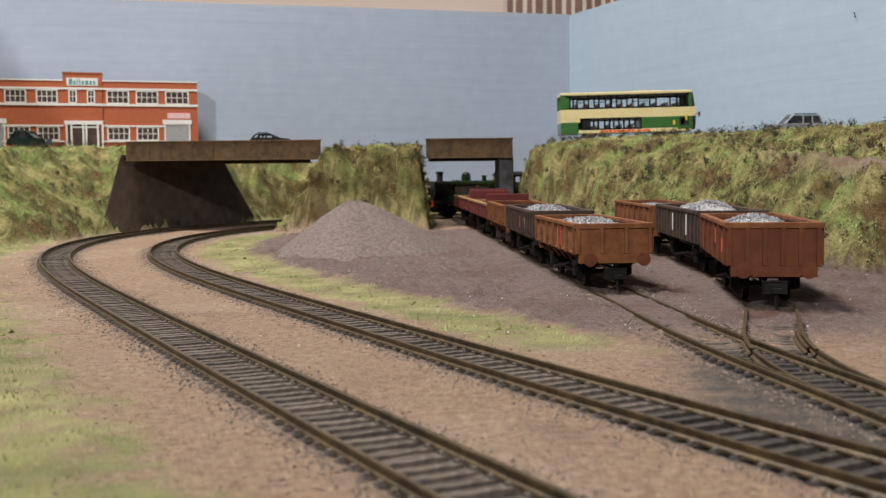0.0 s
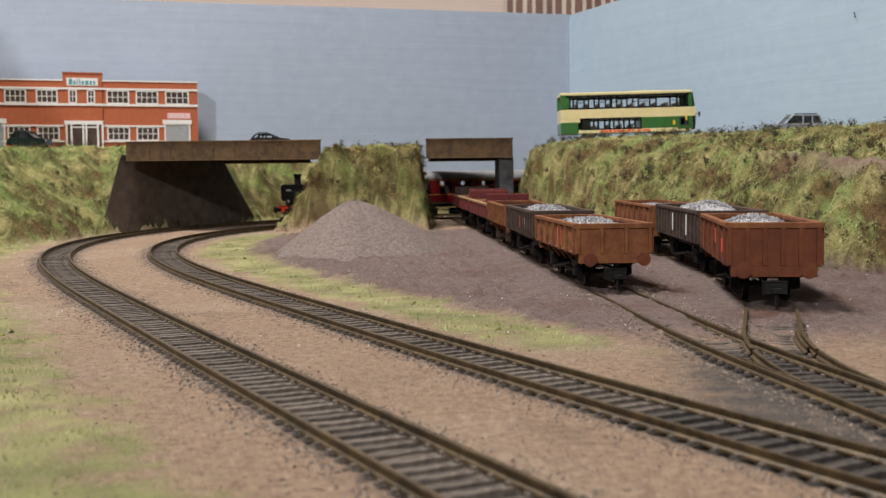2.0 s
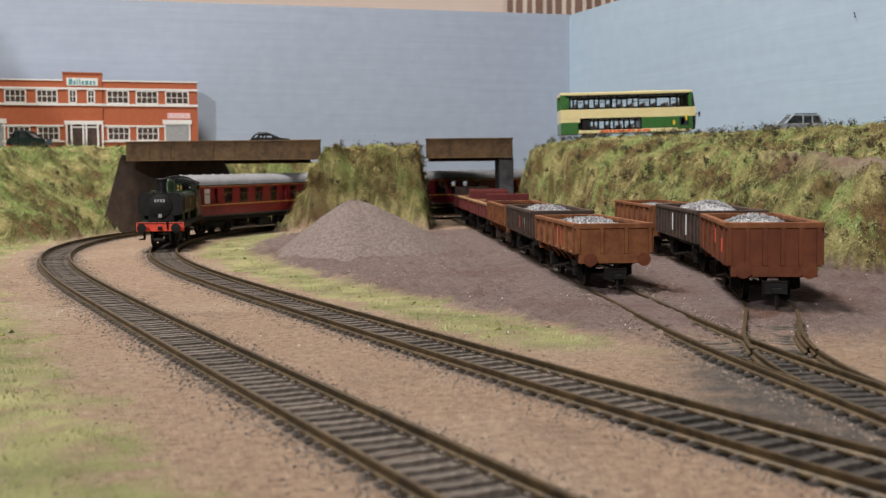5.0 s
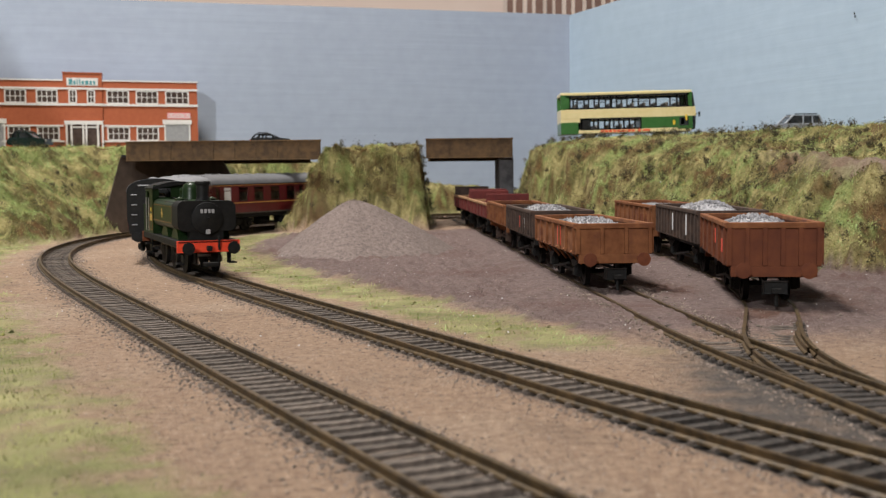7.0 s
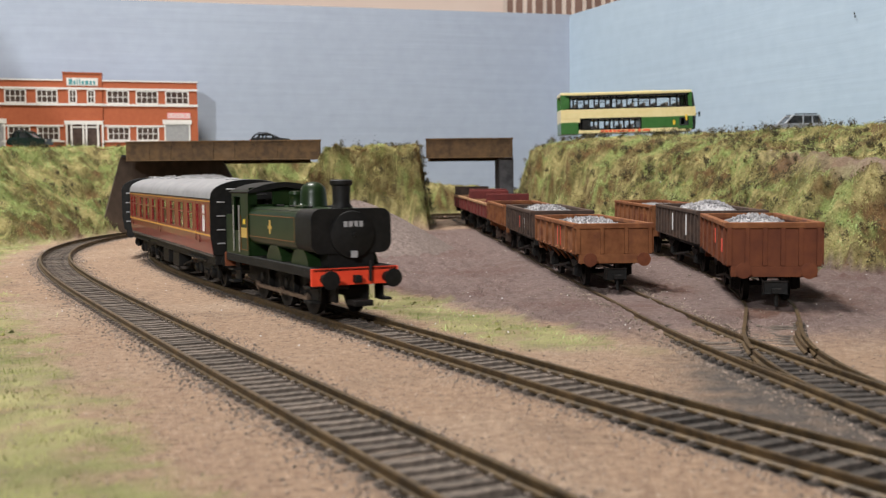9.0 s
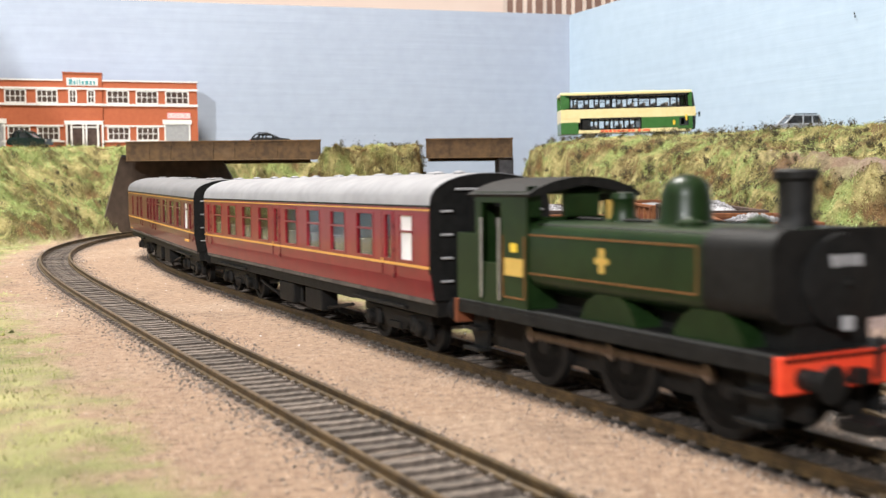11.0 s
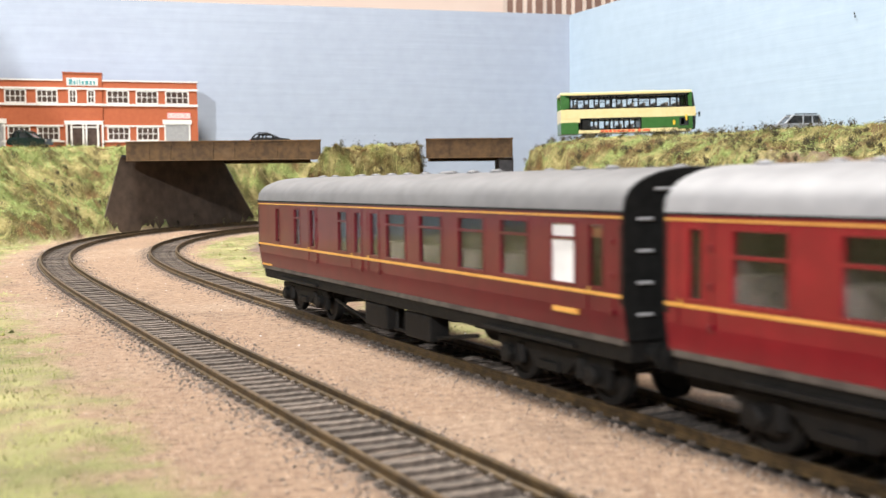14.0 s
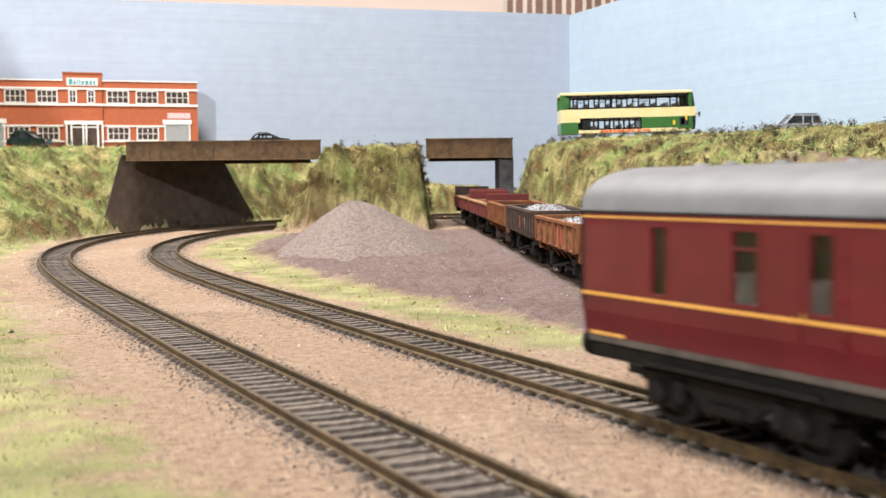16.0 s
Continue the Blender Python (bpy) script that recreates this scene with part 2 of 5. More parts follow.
KNOTS = [0, 200, 350, 500, 650, 800, 950, 1100, 1160, 1260, 2000]
LINE_B = bend((70.64, 166.97, 0.5055), KNOTS, [-0.448, 0.073, -0.031, -0.927, -2.51, -3.19, -3.27, -3.28, -2.4, 0.0, 0.0], 1900)
LINE_A = bend((30.1, 112.4, 0.482), KNOTS, [-0.01, -0.04, 0.01, -0.4, -1.76, -2.69, -2.75, -2.63, -2.6, -1.6, 0.0], 1800)


def extend(line, back):
    """The line carried straight on towards the viewer."""
    s, x, y, th = line
    e = np.arange(-back, 0, 4.0)
    return (np.concatenate([e, s]), np.concatenate([x[0] - np.sin(th[0]) * e, x]),
            np.concatenate([y[0] + np.cos(th[0]) * e, y]), np.concatenate([np.full(len(e), th[0]), th]))


LINE_A, LINE_B = extend(LINE_A, 500), extend(LINE_B, 1000)


def spline_line(points, step=4.0):
    """A smooth line through plan points."""
    P = np.array(points, float)
    out = []
    for i in range(len(P) - 1):
        p0, p1, p2, p3 = P[max(i - 1, 0)], P[i], P[i + 1], P[min(i + 2, len(P) - 1)]
        for u in np.linspace(0, 1, 24, endpoint=False):
            out.append(0.5 * (2 * p1 + (p2 - p0) * u + (2 * p0 - 5 * p1 + 4 * p2 - p3) * u ** 2 + (3 * p1 - p0 - 3 * p2 + p3) * u ** 3))
    out = np.array(out + [P[-1]])
    d = np.concatenate([[0], np.cumsum(np.hypot(*np.diff(out, axis=0).T))])
    s = np.arange(0, d[-1], step)
    x, y = np.interp(s, d, out[:, 0]), np.interp(s, d, out[:, 1])
    th = np.unwrap(np.arctan2(-np.gradient(x), np.gradient(y)))
    return s, x, y, th


LINE_C = spline_line([(104, 120), (97, 180), (90, 235), (84, 280), (79, 330), (75, 400), (71, 470), (66, 540), (59, 640), (50, 760), (42, 850), (33, 960), (18, 1080)])
LINE_D = spline_line([(97, 180), (91, 235), (92.5, 280), (99, 315), (110, 352), (122, 395), (132, 450), (138, 510), (141, 580), (140, 640), (135, 720), (124, 800)])


def on_line(line, s):
    return tuple(float(np.interp(s, line[0], line[i])) for i in (1, 2, 3))


SURVEY = {}


def survey(line):
    """Signed distance from a line on an 8 mm grid (positive to its right, looking away)."""
    gx, gy = np.arange(-1008, 1009, 8.0), np.arange(-808, 1809, 8.0)
    X, Y = np.meshgrid(gx, gy)
    best, out = np.full(X.shape, 1e9), np.zeros(X.shape)
    for x, y, th in zip(line[1][::2], line[2][::2], line[3][::2]):
        d = np.hypot(X - x, Y - y)
        side = (X - x) * math.cos(th) + (Y - y) * math.sin(th)
        near = d < best
        best = np.where(near, d, best)
        out = np.where(near, np.where(np.abs(side) > 0.7 * d, side, np.sign(side) * d), out)
    return out


def beside(line, X, Y):
    """Signed distance of places from a line, read off its survey."""
    key = id(line)
    if key not in SURVEY:
        SURVEY[key] = survey(line)
    G = SURVEY[key]
    X, Y = np.asarray(X, float), np.asarray(Y, float)
    fx, fy = np.clip((X + 1008) / 8, 0, G.shape[1] - 1.001), np.clip((Y + 808) / 8, 0, G.shape[0] - 1.001)
    ix, iy = fx.astype(int), fy.astype(int)
    u, v = fx - ix, fy - iy
    return (G[iy, ix] * (1 - u) + G[iy, ix + 1] * u) * (1 - v) + (G[iy + 1, ix] * (1 - u) + G[iy + 1, ix + 1] * u) * v


def from_polyline(points, X, Y):
    """Signed distance from an open polyline, positive on its right-hand side."""
    best, out = np.full(X.shape, 1e9), np.zeros(X.shape)
    for (ax, ay), (bx, by) in zip(points, points[1:]):
        dx, dy = bx - ax, by - ay
        u = np.clip(((X - ax) * dx + (Y - ay) * dy) / (dx * dx + dy * dy), 0, 1)
        d = np.hypot(X - ax - u * dx, Y - ay - u * dy)
        side = (Y - ay) * dx - (X - ax) * dy
        near = d < best - 1e-6
        best = np.where(near, d, best)
        out = np.where(near, -np.sign(side) * d, out)
    return out


def step01(x, a, b):
    u = np.clip((x - a) / (b - a), 0, 1)
    return u * u * (3 - 2 * u)


def lumps(X, Y, size, seed=0.0):
    """Smooth pseudo-random relief, about -1 to 1."""
    out = np.zeros(np.shape(X))
    rs = np.random.RandomState(int(7 + seed))
    for i in range(7):
        a, f, p = rs.uniform(0, 2 * math.pi), rs.uniform(0.6, 1.9) * 2 * math.pi / size, rs.uniform(0, 6.3)
        out += np.sin((X * math.cos(a) + Y * math.sin(a)) * f + p + 1.3 * np.sin((X * math.sin(a) - Y * math.cos(a)) * f * 0.7))
    return out / 4.0


TOE_RIGHT = [(68, 1098), (68, 950), (100, 880), (135, 790), (163, 700), (176, 620), (194, 545), (260, 515), (900, 480)]
TOE_LEFT = [(-1000, 745), (-340, 790), (-306, 822), (-301, 900), (-291, 955), (-213, 1098), (-175, 1146), (-95, 1205), (20, 1240), (150, 1252), (700, 1260)]
MOUND_RIGHT = -13.0


def banks(X, Y):
    """Height of the embankments above the ground."""
    n = lumps(X, Y, 42, 1) * 6.5 + lumps(X, Y, 17, 2) * 4.5
    d = -from_polyline(TOE_RIGHT, X, Y) + n * 0.9
    w = step01(X, 205, 262)
    plain = np.interp(d, [0, 58, 75, 110, 500], [0, 63, 72, 80, 85])
    bench = np.interp(d, [0, 42, 50, 66, 112, 140, 600], [0, 50, 53, 55, 79, 81, 82])
    steep = np.interp(d, [0, 26, 34, 80, 600], [0, 70, 76, 81, 83])
    ws = step01(Y, 860, 945)
    right = (plain * (1 - ws) + steep * ws) * (1 - w) + bench * w
    right = np.where((Y > 1092) | (d <= 0), 0, right) * (1 - step01(Y, 1086, 1094))
    d2 = -from_polyline(TOE_LEFT, X, Y) + n * 0.9
    cap = np.interp(X, [-1000, -250, -170, -90, 0, 80], [74, 74, 58, 42, 26, 14]) + 0.02 * np.clip(Y - 900, 0, 400)
    left = np.minimum(np.maximum(d2, 0) * np.interp(X, [-330, -290], [0.95, 1.6]), cap + n * 0.3)
    left = np.where((Y > 1280) & (X > -250), np.minimum(left, 30), left)
    db = beside(LINE_B, X, Y) - 24 + n * 0.3
    mound = np.minimum.reduce([np.maximum(db, 0) * 2.4, np.maximum(MOUND_RIGHT - X + 0.12 * n, 0) * 7.5,
                               np.maximum(Y - 944 + n * 0.3, 0) * 4.6, np.maximum(1078 - Y, 0) * 4.0, 73.0 + n * 0.5])
    mound = np.where((Y > 936) & (Y < 1085) & (X < 0) & (X > -160), mound, 0)
    return np.maximum.reduce([right, np.maximum(left, 0), mound])


def ground_height(X, Y):
    X, Y = np.asarray(X, float), np.asarray(Y, float)
    b = banks(X, Y)
    near = step01(-np.minimum(np.abs(beside(LINE_A, X, Y)), np.abs(beside(LINE_B, X, Y))), -17, -13)
    buried = step01(-np.minimum(np.abs(beside(LINE_C, X, Y)), np.abs(beside(LINE_D, X, Y))), -34, -22) * step01(Y, 350, 385)
    rough = yard_mask(X, Y) * (1 - 0.7 * buried) * (np.abs(lumps(X, Y, 26, 51)) * 2.6 + lumps(X, Y, 9, 52) * 0.6)
    inner = step01(-np.minimum(np.abs(beside(LINE_A, X, Y)), np.abs(beside(LINE_B, X, Y))), -10.5, -7.5) * np.clip(0.75 + 0.6 * lumps(X, Y, 34, 15), 0.1, 1)
    flat = grade(Y) - 3.0 - 1.4 * inner + 1.9 * buried + rough + (lumps(X, Y, 55, 3) * 0.35 + lumps(X, Y, 9, 4) * 0.16) * (1 - near) + 0.28 * near
    return flat + b


def grass_strip(X, Y):
    """The ragged grass verge between the inner line and the yard, and the grass at the front."""
    n = lumps(X, Y, 30, 5) * 6 + lumps(X, Y, 11, 6) * 4
    db = beside(LINE_B, X, Y)
    strip = step01(db + n, 22, 30) * step01(-db + n, -62 - 0.02 * np.clip(Y - 400, 0, 500), -50) * step01(Y + n, 296, 325) * step01(-(Y + n), -930, -900)
    da = beside(LINE_A, X, Y)
    front = step01(-da + n * 1.3, 32, 50) * step01(Y, 60, 90)
    front = np.where(Y > 640, step01(-da + n, 26, 40), front)
    return np.clip(np.maximum(strip, front), 0, 1)


def yard_mask(X, Y):
    db = beside(LINE_B, X, Y) + lumps(X, Y, 30, 8) * 6
    return step01(db, 52, 66) * step01(Y, 290, 360) * step01(-Y, -960, -900)


# ---- ground ----
def ground_material():
    mat = bpy.data.materials.new("scenic_ground")
    mat.use_nodes = True
    nt = mat.node_tree
    N, L = nt.nodes, nt.links
    bsdf = N["Principled BSDF"]
    co = N.new("ShaderNodeTexCoord").outputs["Object"]

    def noise_of(scale, detail=5.0, rough=0.6):
        n = N.new("ShaderNodeTexNoise")
        n.inputs["Scale"].default_value, n.inputs["Detail"].default_value, n.inputs["Roughness"].default_value = scale, detail, rough
        L.new(co, n.inputs["Vector"])
        return n.outputs["Fac"]

    def span(value, a, b):
        r = N.new("ShaderNodeMapRange")
        r.inputs["From Min"].default_value, r.inputs["From Max"].default_value = a, b
        L.new(value, r.inputs["Value"])
        return r.outputs[0]

    def blend(fac, a, b):
        m = N.new("ShaderNodeMix")
        m.data_type = "RGBA"
        L.new(fac, m.inputs[0])
        for i, c in ((6, a), (7, b)):
            if isinstance(c, tuple):
                m.inputs[i].default_value = rgb(c)
            else:
                L.new(c, m.inputs[i])
        return m.outputs[2]

    def mask(name):
        a = N.new("ShaderNodeAttribute")
        a.attribute_name = name
        return a.outputs["Fac"]

    coarse, mid, fine = noise_of(14), noise_of(330, 6.0, 0.7), noise_of(1300, 3.0)
    sand = blend(span(mid, 0.35, 0.65), (0.265, 0.168, 0.112), (0.47, 0.32, 0.213))
    sand = blend(span(noise_of(9, 4.0), 0.5, 0.64), sand, blend(span(mid, 0.35, 0.65), (0.32, 0.22, 0.155), (0.52, 0.385, 0.275)))
    sand = blend(span(coarse, 0.56, 0.74), sand, blend(span(mid, 0.3, 0.7), (0.16, 0.105, 0.075), (0.28, 0.2, 0.14)))
    sand = blend(span(fine, 0.6, 0.68), sand, (0.6, 0.48, 0.38))
    sand = blend(span(noise_of(700, 2.0), 0.63, 0.68), sand, (0.13, 0.09, 0.065))
    yard = blend(span(mid, 0.3, 0.7), (0.125, 0.083, 0.075), (0.265, 0.188, 0.17))
    yard = blend(span(coarse, 0.52, 0.7), yard, (0.15, 0.085, 0.072))
    yard = blend(span(fine, 0.62, 0.7), yard, (0.42, 0.34, 0.31))
    turf = blend(span(mid, 0.3, 0.7), (0.06, 0.06, 0.015), (0.2, 0.175, 0.055))
    turf = blend(span(noise_of(38, 4.0), 0.5, 0.6), turf, blend(span(mid, 0.3, 0.7), (0.17, 0.145, 0.045), (0.36, 0.3, 0.12)))
    turf = blend(span(coarse, 0.5, 0.68), turf, (0.14, 0.085, 0.035))
    turf = blend(mask("brown"), turf, blend(span(mid, 0.3, 0.7), (0.085, 0.046, 0.014), (0.22, 0.125, 0.045)))
    turf = blend(mask("lush"), turf, blend(span(mid, 0.3, 0.7), (0.135, 0.18, 0.04), (0.35, 0.38, 0.13)))
    turf = blend(mask("straw"), turf, blend(span(mid, 0.3, 0.7), (0.25, 0.21, 0.075), (0.53, 0.45, 0.2)))
    grass = blend(span(noise_of(30), 0.35, 0.65), (0.19, 0.205, 0.068), (0.46, 0.425, 0.19))
    colour = blend(mask("yard"), sand, yard)
    colour = blend(mask("dark"), colour, blend(span(mid, 0.3, 0.7), (0.06, 0.05, 0.045), (0.16, 0.13, 0.11)))
    # Brown-tinted wagon shadows painted into the yard's colour.
    colour = blend(mask("wagon_shade"), colour, blend(span(mid, 0.3, 0.7), (0.075, 0.035, 0.022), (0.17, 0.085, 0.06)))
    colour = blend(mask("grass"), colour, grass)
    colour = blend(mask("bank"), colour, turf)
    colour = blend(mask("path"), colour, blend(span(mid, 0.3, 0.7), (0.22, 0.15, 0.11), (0.36, 0.26, 0.2)))
    L.new(colour, bsdf.inputs["Base Color"])
    bsdf.inputs["Roughness"].default_value = 0.95
    add = N.new("ShaderNodeMath")
    add.operation = "ADD"
    L.new(noise_of(520, 5.0, 0.75), add.inputs[0])
    L.new(fine, add.inputs[1])
    b = N.new("ShaderNodeBump")
    b.inputs["Strength"].default_value, b.inputs["Distance"].default_value = 1.0, 0.0018
    L.new(add.outputs[0], b.inputs["Height"])
    L.new(b.outputs[0], bsdf.inputs["Normal"])
    return mat


MAT["ground"] = ground_material()


def build_ground():
    xs = np.concatenate([np.arange(-900, -420, 12), np.arange(-420, 420, 3.0), np.arange(420, 901, 12)])
    ys = np.concatenate([np.arange(-700, 60, 20), np.arange(60, 1300, 3.0), np.arange(1300, 1760, 12)])
    X, Y = np.meshgrid(xs, ys)
    Z = ground_height(X, Y)
    nx, ny = len(xs), len(ys)
    i = np.arange(nx * ny).reshape(ny, nx)
    faces = np.stack([i[:-1, :-1], i[:-1, 1:], i[1:, 1:], i[1:, :-1]], -1).reshape(-1, 4)
    ob = arrays_object("ground", np.stack([X, Y, Z], -1).reshape(-1, 3), faces, "ground", smooth=True)
    b = banks(X, Y)
    da, db = beside(LINE_A, X, Y), beside(LINE_B, X, Y)
    d = -from_polyline(TOE_RIGHT, X, Y)
    path = step01(d + lumps(X, Y, 20, 9) * 3, 42, 48) * step01(-d, -70, -62) * step01(X, 205, 250) * step01(-Y, -900, -700)
    track = np.minimum(np.abs(da), np.abs(db))
    ragged = 1 + 0.5 * lumps(X, Y, 14, 16)
    patch = np.exp(-(((X - 76) / 15) ** 2 + ((Y - 255) / 38) ** 2)) * 1.3 * ragged
    # Darker strip along the near end of the siding.
    near_dark = step01(-np.abs(beside(LINE_C, X, Y)), -15, -9) * step01(-Y, -330, -270) * np.clip(ragged, 0.3, 1)
    # Soft patches of painted shade beside and before the two nearest wagons.
    wagon_shade = sum(np.exp(-(((X - cx) / rx) ** 2 + ((Y - cy) / ry) ** 2)) for cx, cy, rx, ry in ((98, 462, 10, 24), (152, 425, 12, 22), (117, 374, 14, 12))) * ragged
    masks = {"bank": step01(b + lumps(X, Y, 12, 11) * 1.5, 1.5, 5), "grass": grass_strip(X, Y) * np.clip(0.85 + 0.4 * lumps(X, Y, 28, 17) + 0.3 * lumps(X, Y, 10, 18), 0.1, 1), "yard": yard_mask(X, Y),
             "dark": np.clip(0.75 * step01(db, -14, 12) * 1.4 * step01(-Y, -260, -190) * ragged + 0.9 * step01(-track, -11, -8.5) * np.clip(0.85 + 0.5 * lumps(X, Y, 34, 15), 0.25, 1) + 0.3 * step01(-track, -14, -11) + patch + near_dark, 0, 1),
             "path": path, "wagon_shade": np.clip(wagon_shade * 1.2, 0, 1)}
    U, V = X + 0.55 * Z, Y + 0.85 * Z
    left, middle = step01(-X, 190, 215), step01(-np.abs(X + 82), -85, -75) * step01(Y, 930, 940)
    dry = 2.0 * lumps(U, V, 60, 81) + 1.3 * lumps(U, V, 18, 82) + 0.8 * lumps(U, V, 8, 83) + 0.5 * left + 0.9 * middle
    green = 2.0 * lumps(U, V, 60, 91) + 1.2 * lumps(U, V, 18, 92) + 0.8 * lumps(U, V, 8, 93) + 0.5 * left - 0.3 * middle
    masks.update({"straw": step01(dry, 0.7, 1.9), "brown": step01(-dry, 0.4, 1.5), "lush": step01(green, 0.5, 1.7)})
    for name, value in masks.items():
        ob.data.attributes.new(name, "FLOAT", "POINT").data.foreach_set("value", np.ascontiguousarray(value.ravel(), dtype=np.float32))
    return tagged(ob, "tan gritty scenic ground with grassy embankments", "ground", kind="structure")


build_ground()


# ---- backscene boards and room ----
def slab(name, a, b, z0, z1, thick, mat, label, category):
    """An upright panel from plan point a to b (mm), its thickness behind its face."""
    ax, ay, bx, by = *a, *b
    length = math.hypot(bx - ax, by - ay)
    bm = bmesh.new()
    box(bm, 0, length, 0, thick, z0, z1)
    ob = new(name, mesh_of(name, bm, mat))
    ob.matrix_basis = at_mm(ax, ay, 0, math.degrees(math.atan2(by - ay, bx - ax)))
    return tagged(ob, label, category, kind="structure")


CORNER = (183.0, 1520.0)
slab("backdrop_left", (-950, 1229.5), CORNER, -60, 286, 9, "board_shaded", "pale blue painted backscene board", "backdrop")
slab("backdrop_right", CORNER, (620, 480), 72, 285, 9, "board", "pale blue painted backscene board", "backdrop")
slab("backdrop_right_foot", (403, 998), (620, 480), -60, 71.9, 9, "board", "pale blue foot of the backscene board", "backdrop")
# Unseen board added left of the view to shadow the backscene's left end.
bm_ = bmesh.new()
prism(bm_, [(-900, -60), (-400, -60), (-400, 200), (-557, 375), (-588, 430), (-640, 490), (-900, 490)], 700, 709, "y")
tagged(new("unseen_shade_board", mesh_of("unseen_shade_board", bm_, "board")), "unseen pale blue side board with a sloping edge, added to cast shade", "backdrop", kind="structure")
slab("wall_north", (-2200, 2600), (2400, 2600), -900, 1650, 100, "wall", "peach painted room wall", "wall")
slab("wall_east", (2400, 2600), (2400, -2200), -900, 1650, 100, "wall_dim", "beige painted room wall", "wall")
slab("wall_south", (2400, -2200), (-2200, -2200), -900, 1650, 100, "wall_dim", "beige painted room wall", "wall")
slab("wall_west", (-2200, -2200), (-2200, 2600), -900, 1650, 100, "wall_dim", "beige painted room wall", "wall")
for nm, z0, z1, mt, lb in (("ceiling", 1650, 1700, "plaster", "cream plaster ceiling"), ("floor", -950, -900, "carpet", "beige carpeted floor")):
    bm_ = bmesh.new()
    box(bm_, -2300, 2500, -2300, 2700, z0, z1)
    tagged(new(nm, mesh_of(nm, bm_, mt)), lb, nm, kind="structure")


def build_curtain():
    ob = thing("curtain", "cream curtain with brown stripes hanging behind the backscene", "curtain", at_mm(150, 2560, 0))
    x, i = 0.0, 0
    widths = [9, 14, 7, 16, 10, 12, 8, 18]
    while x < 520:
        w = widths[i % 8] * 1.0
        bm = bmesh.new()
        prism(bm, [(x, -6 + 5 * math.sin(x / 17)), (x + w, -6 + 5 * math.sin((x + w) / 17)), (x + w, 3), (x, 3)], -800, 900, "z")
        part("curtain_stripe", bm, "curtain_dark" if i % 2 else "curtain_light", ob)
        x, i = x + w, i + 1


build_curtain()


# ---- track ----
def rail_mesh(line, offset, s0, s1, base, head, width, taper=None):
    """A flat-bottomed rail swept along a line."""
    s = np.arange(s0, s1 + 0.1, 5.0)
    x, y, th = (np.interp(s, line[0], line[i]) for i in (1, 2, 3))
    px, py = x + np.cos(th) * offset, y + np.sin(th) * offset
    prof = [(-1.0, base), (1.0, base), (0.9, base + 0.5), (0.35, base + 0.9), (0.35, head - 0.8), (width, head - 0.6), (width, head), (-width, head), (-width, head - 0.6), (-0.35, head - 0.8), (-0.35, base + 0.9), (-0.9, base + 0.5)]
    n = len(prof)
    g = grade(py)
    V = np.stack([np.stack([px + np.cos(th) * a, py + np.sin(th) * a, g + b], -1) for a, b in prof], 1).reshape(-1, 3)
    i = np.arange(len(s) - 1)[:, None] * n + np.arange(n)[None, :]
    j = np.arange(len(s) - 1)[:, None] * n + (np.arange(n)[None, :] + 1) % n
    F = np.stack([i, j, j + n, i + n], -1).reshape(-1, 4)
    return V, F


def lay_track(name, label, line, s0, s1, spacing=5.7, length=22.0, seed=1, rails=True, last=None):
    ob = thing(name, label, "railway track")
    if rails:
        for off in (-8.6, 8.6):
            V, F = rail_mesh(line, off, s0, s1, -2.3, 0.0, 0.55)
            arrays_object("rail", V, F, "rail", ob, smooth=False)
    bm = bmesh.new()
    box(bm, -length / 2, length / 2, -1.5, 1.5, -1.9, 0)
    for v in bm.verts:
        if v.co.z > -0.5:
            v.co.x *= 0.985
            v.co.y *= 0.86
    me = mesh_of("sleeper", bm, "sleeper")
    # Darker copy for the sleepers at the near right.
    near_dark = me.copy()
    near_dark.materials[0] = MAT["sleeper_near"]
    bm = bmesh.new()
    for sx in (-1, 1):
        for e in (-1, 1):
            box(bm, sx * 8.6 + e * 1.5 - 0.45, sx * 8.6 + e * 1.5 + 0.45, -0.6, 0.6, 0, 0.6)
    chair = mesh_of("rail_chair", bm, "sleeper")
    rs = random.Random(seed)
    s = s0 + 3
    s1 = min(s1, last) if last else s1
    while s < s1:
        x, y, th = on_line(line, s)
        m = at_mm(x, y, float(grade(y)) - 2.4 + rs.uniform(-0.3, 0.12), math.degrees(th) + rs.uniform(-1.8, 1.8))
        o = shared("sleeper", near_dark if x > 42 and y < 300 else me, ob, m)
        if y < 520:
            shared("rail_chair", chair, o, Matrix.Identity(4))
        s += spacing
    return ob


lay_track("railway_track", "weathered inner main line with brown rails on dark sleepers", LINE_B, -140, 1480, seed=2)
lay_track("railway_track", "weathered outer main line with brown rails on dark sleepers", LINE_A, -60, 1400, seed=3)


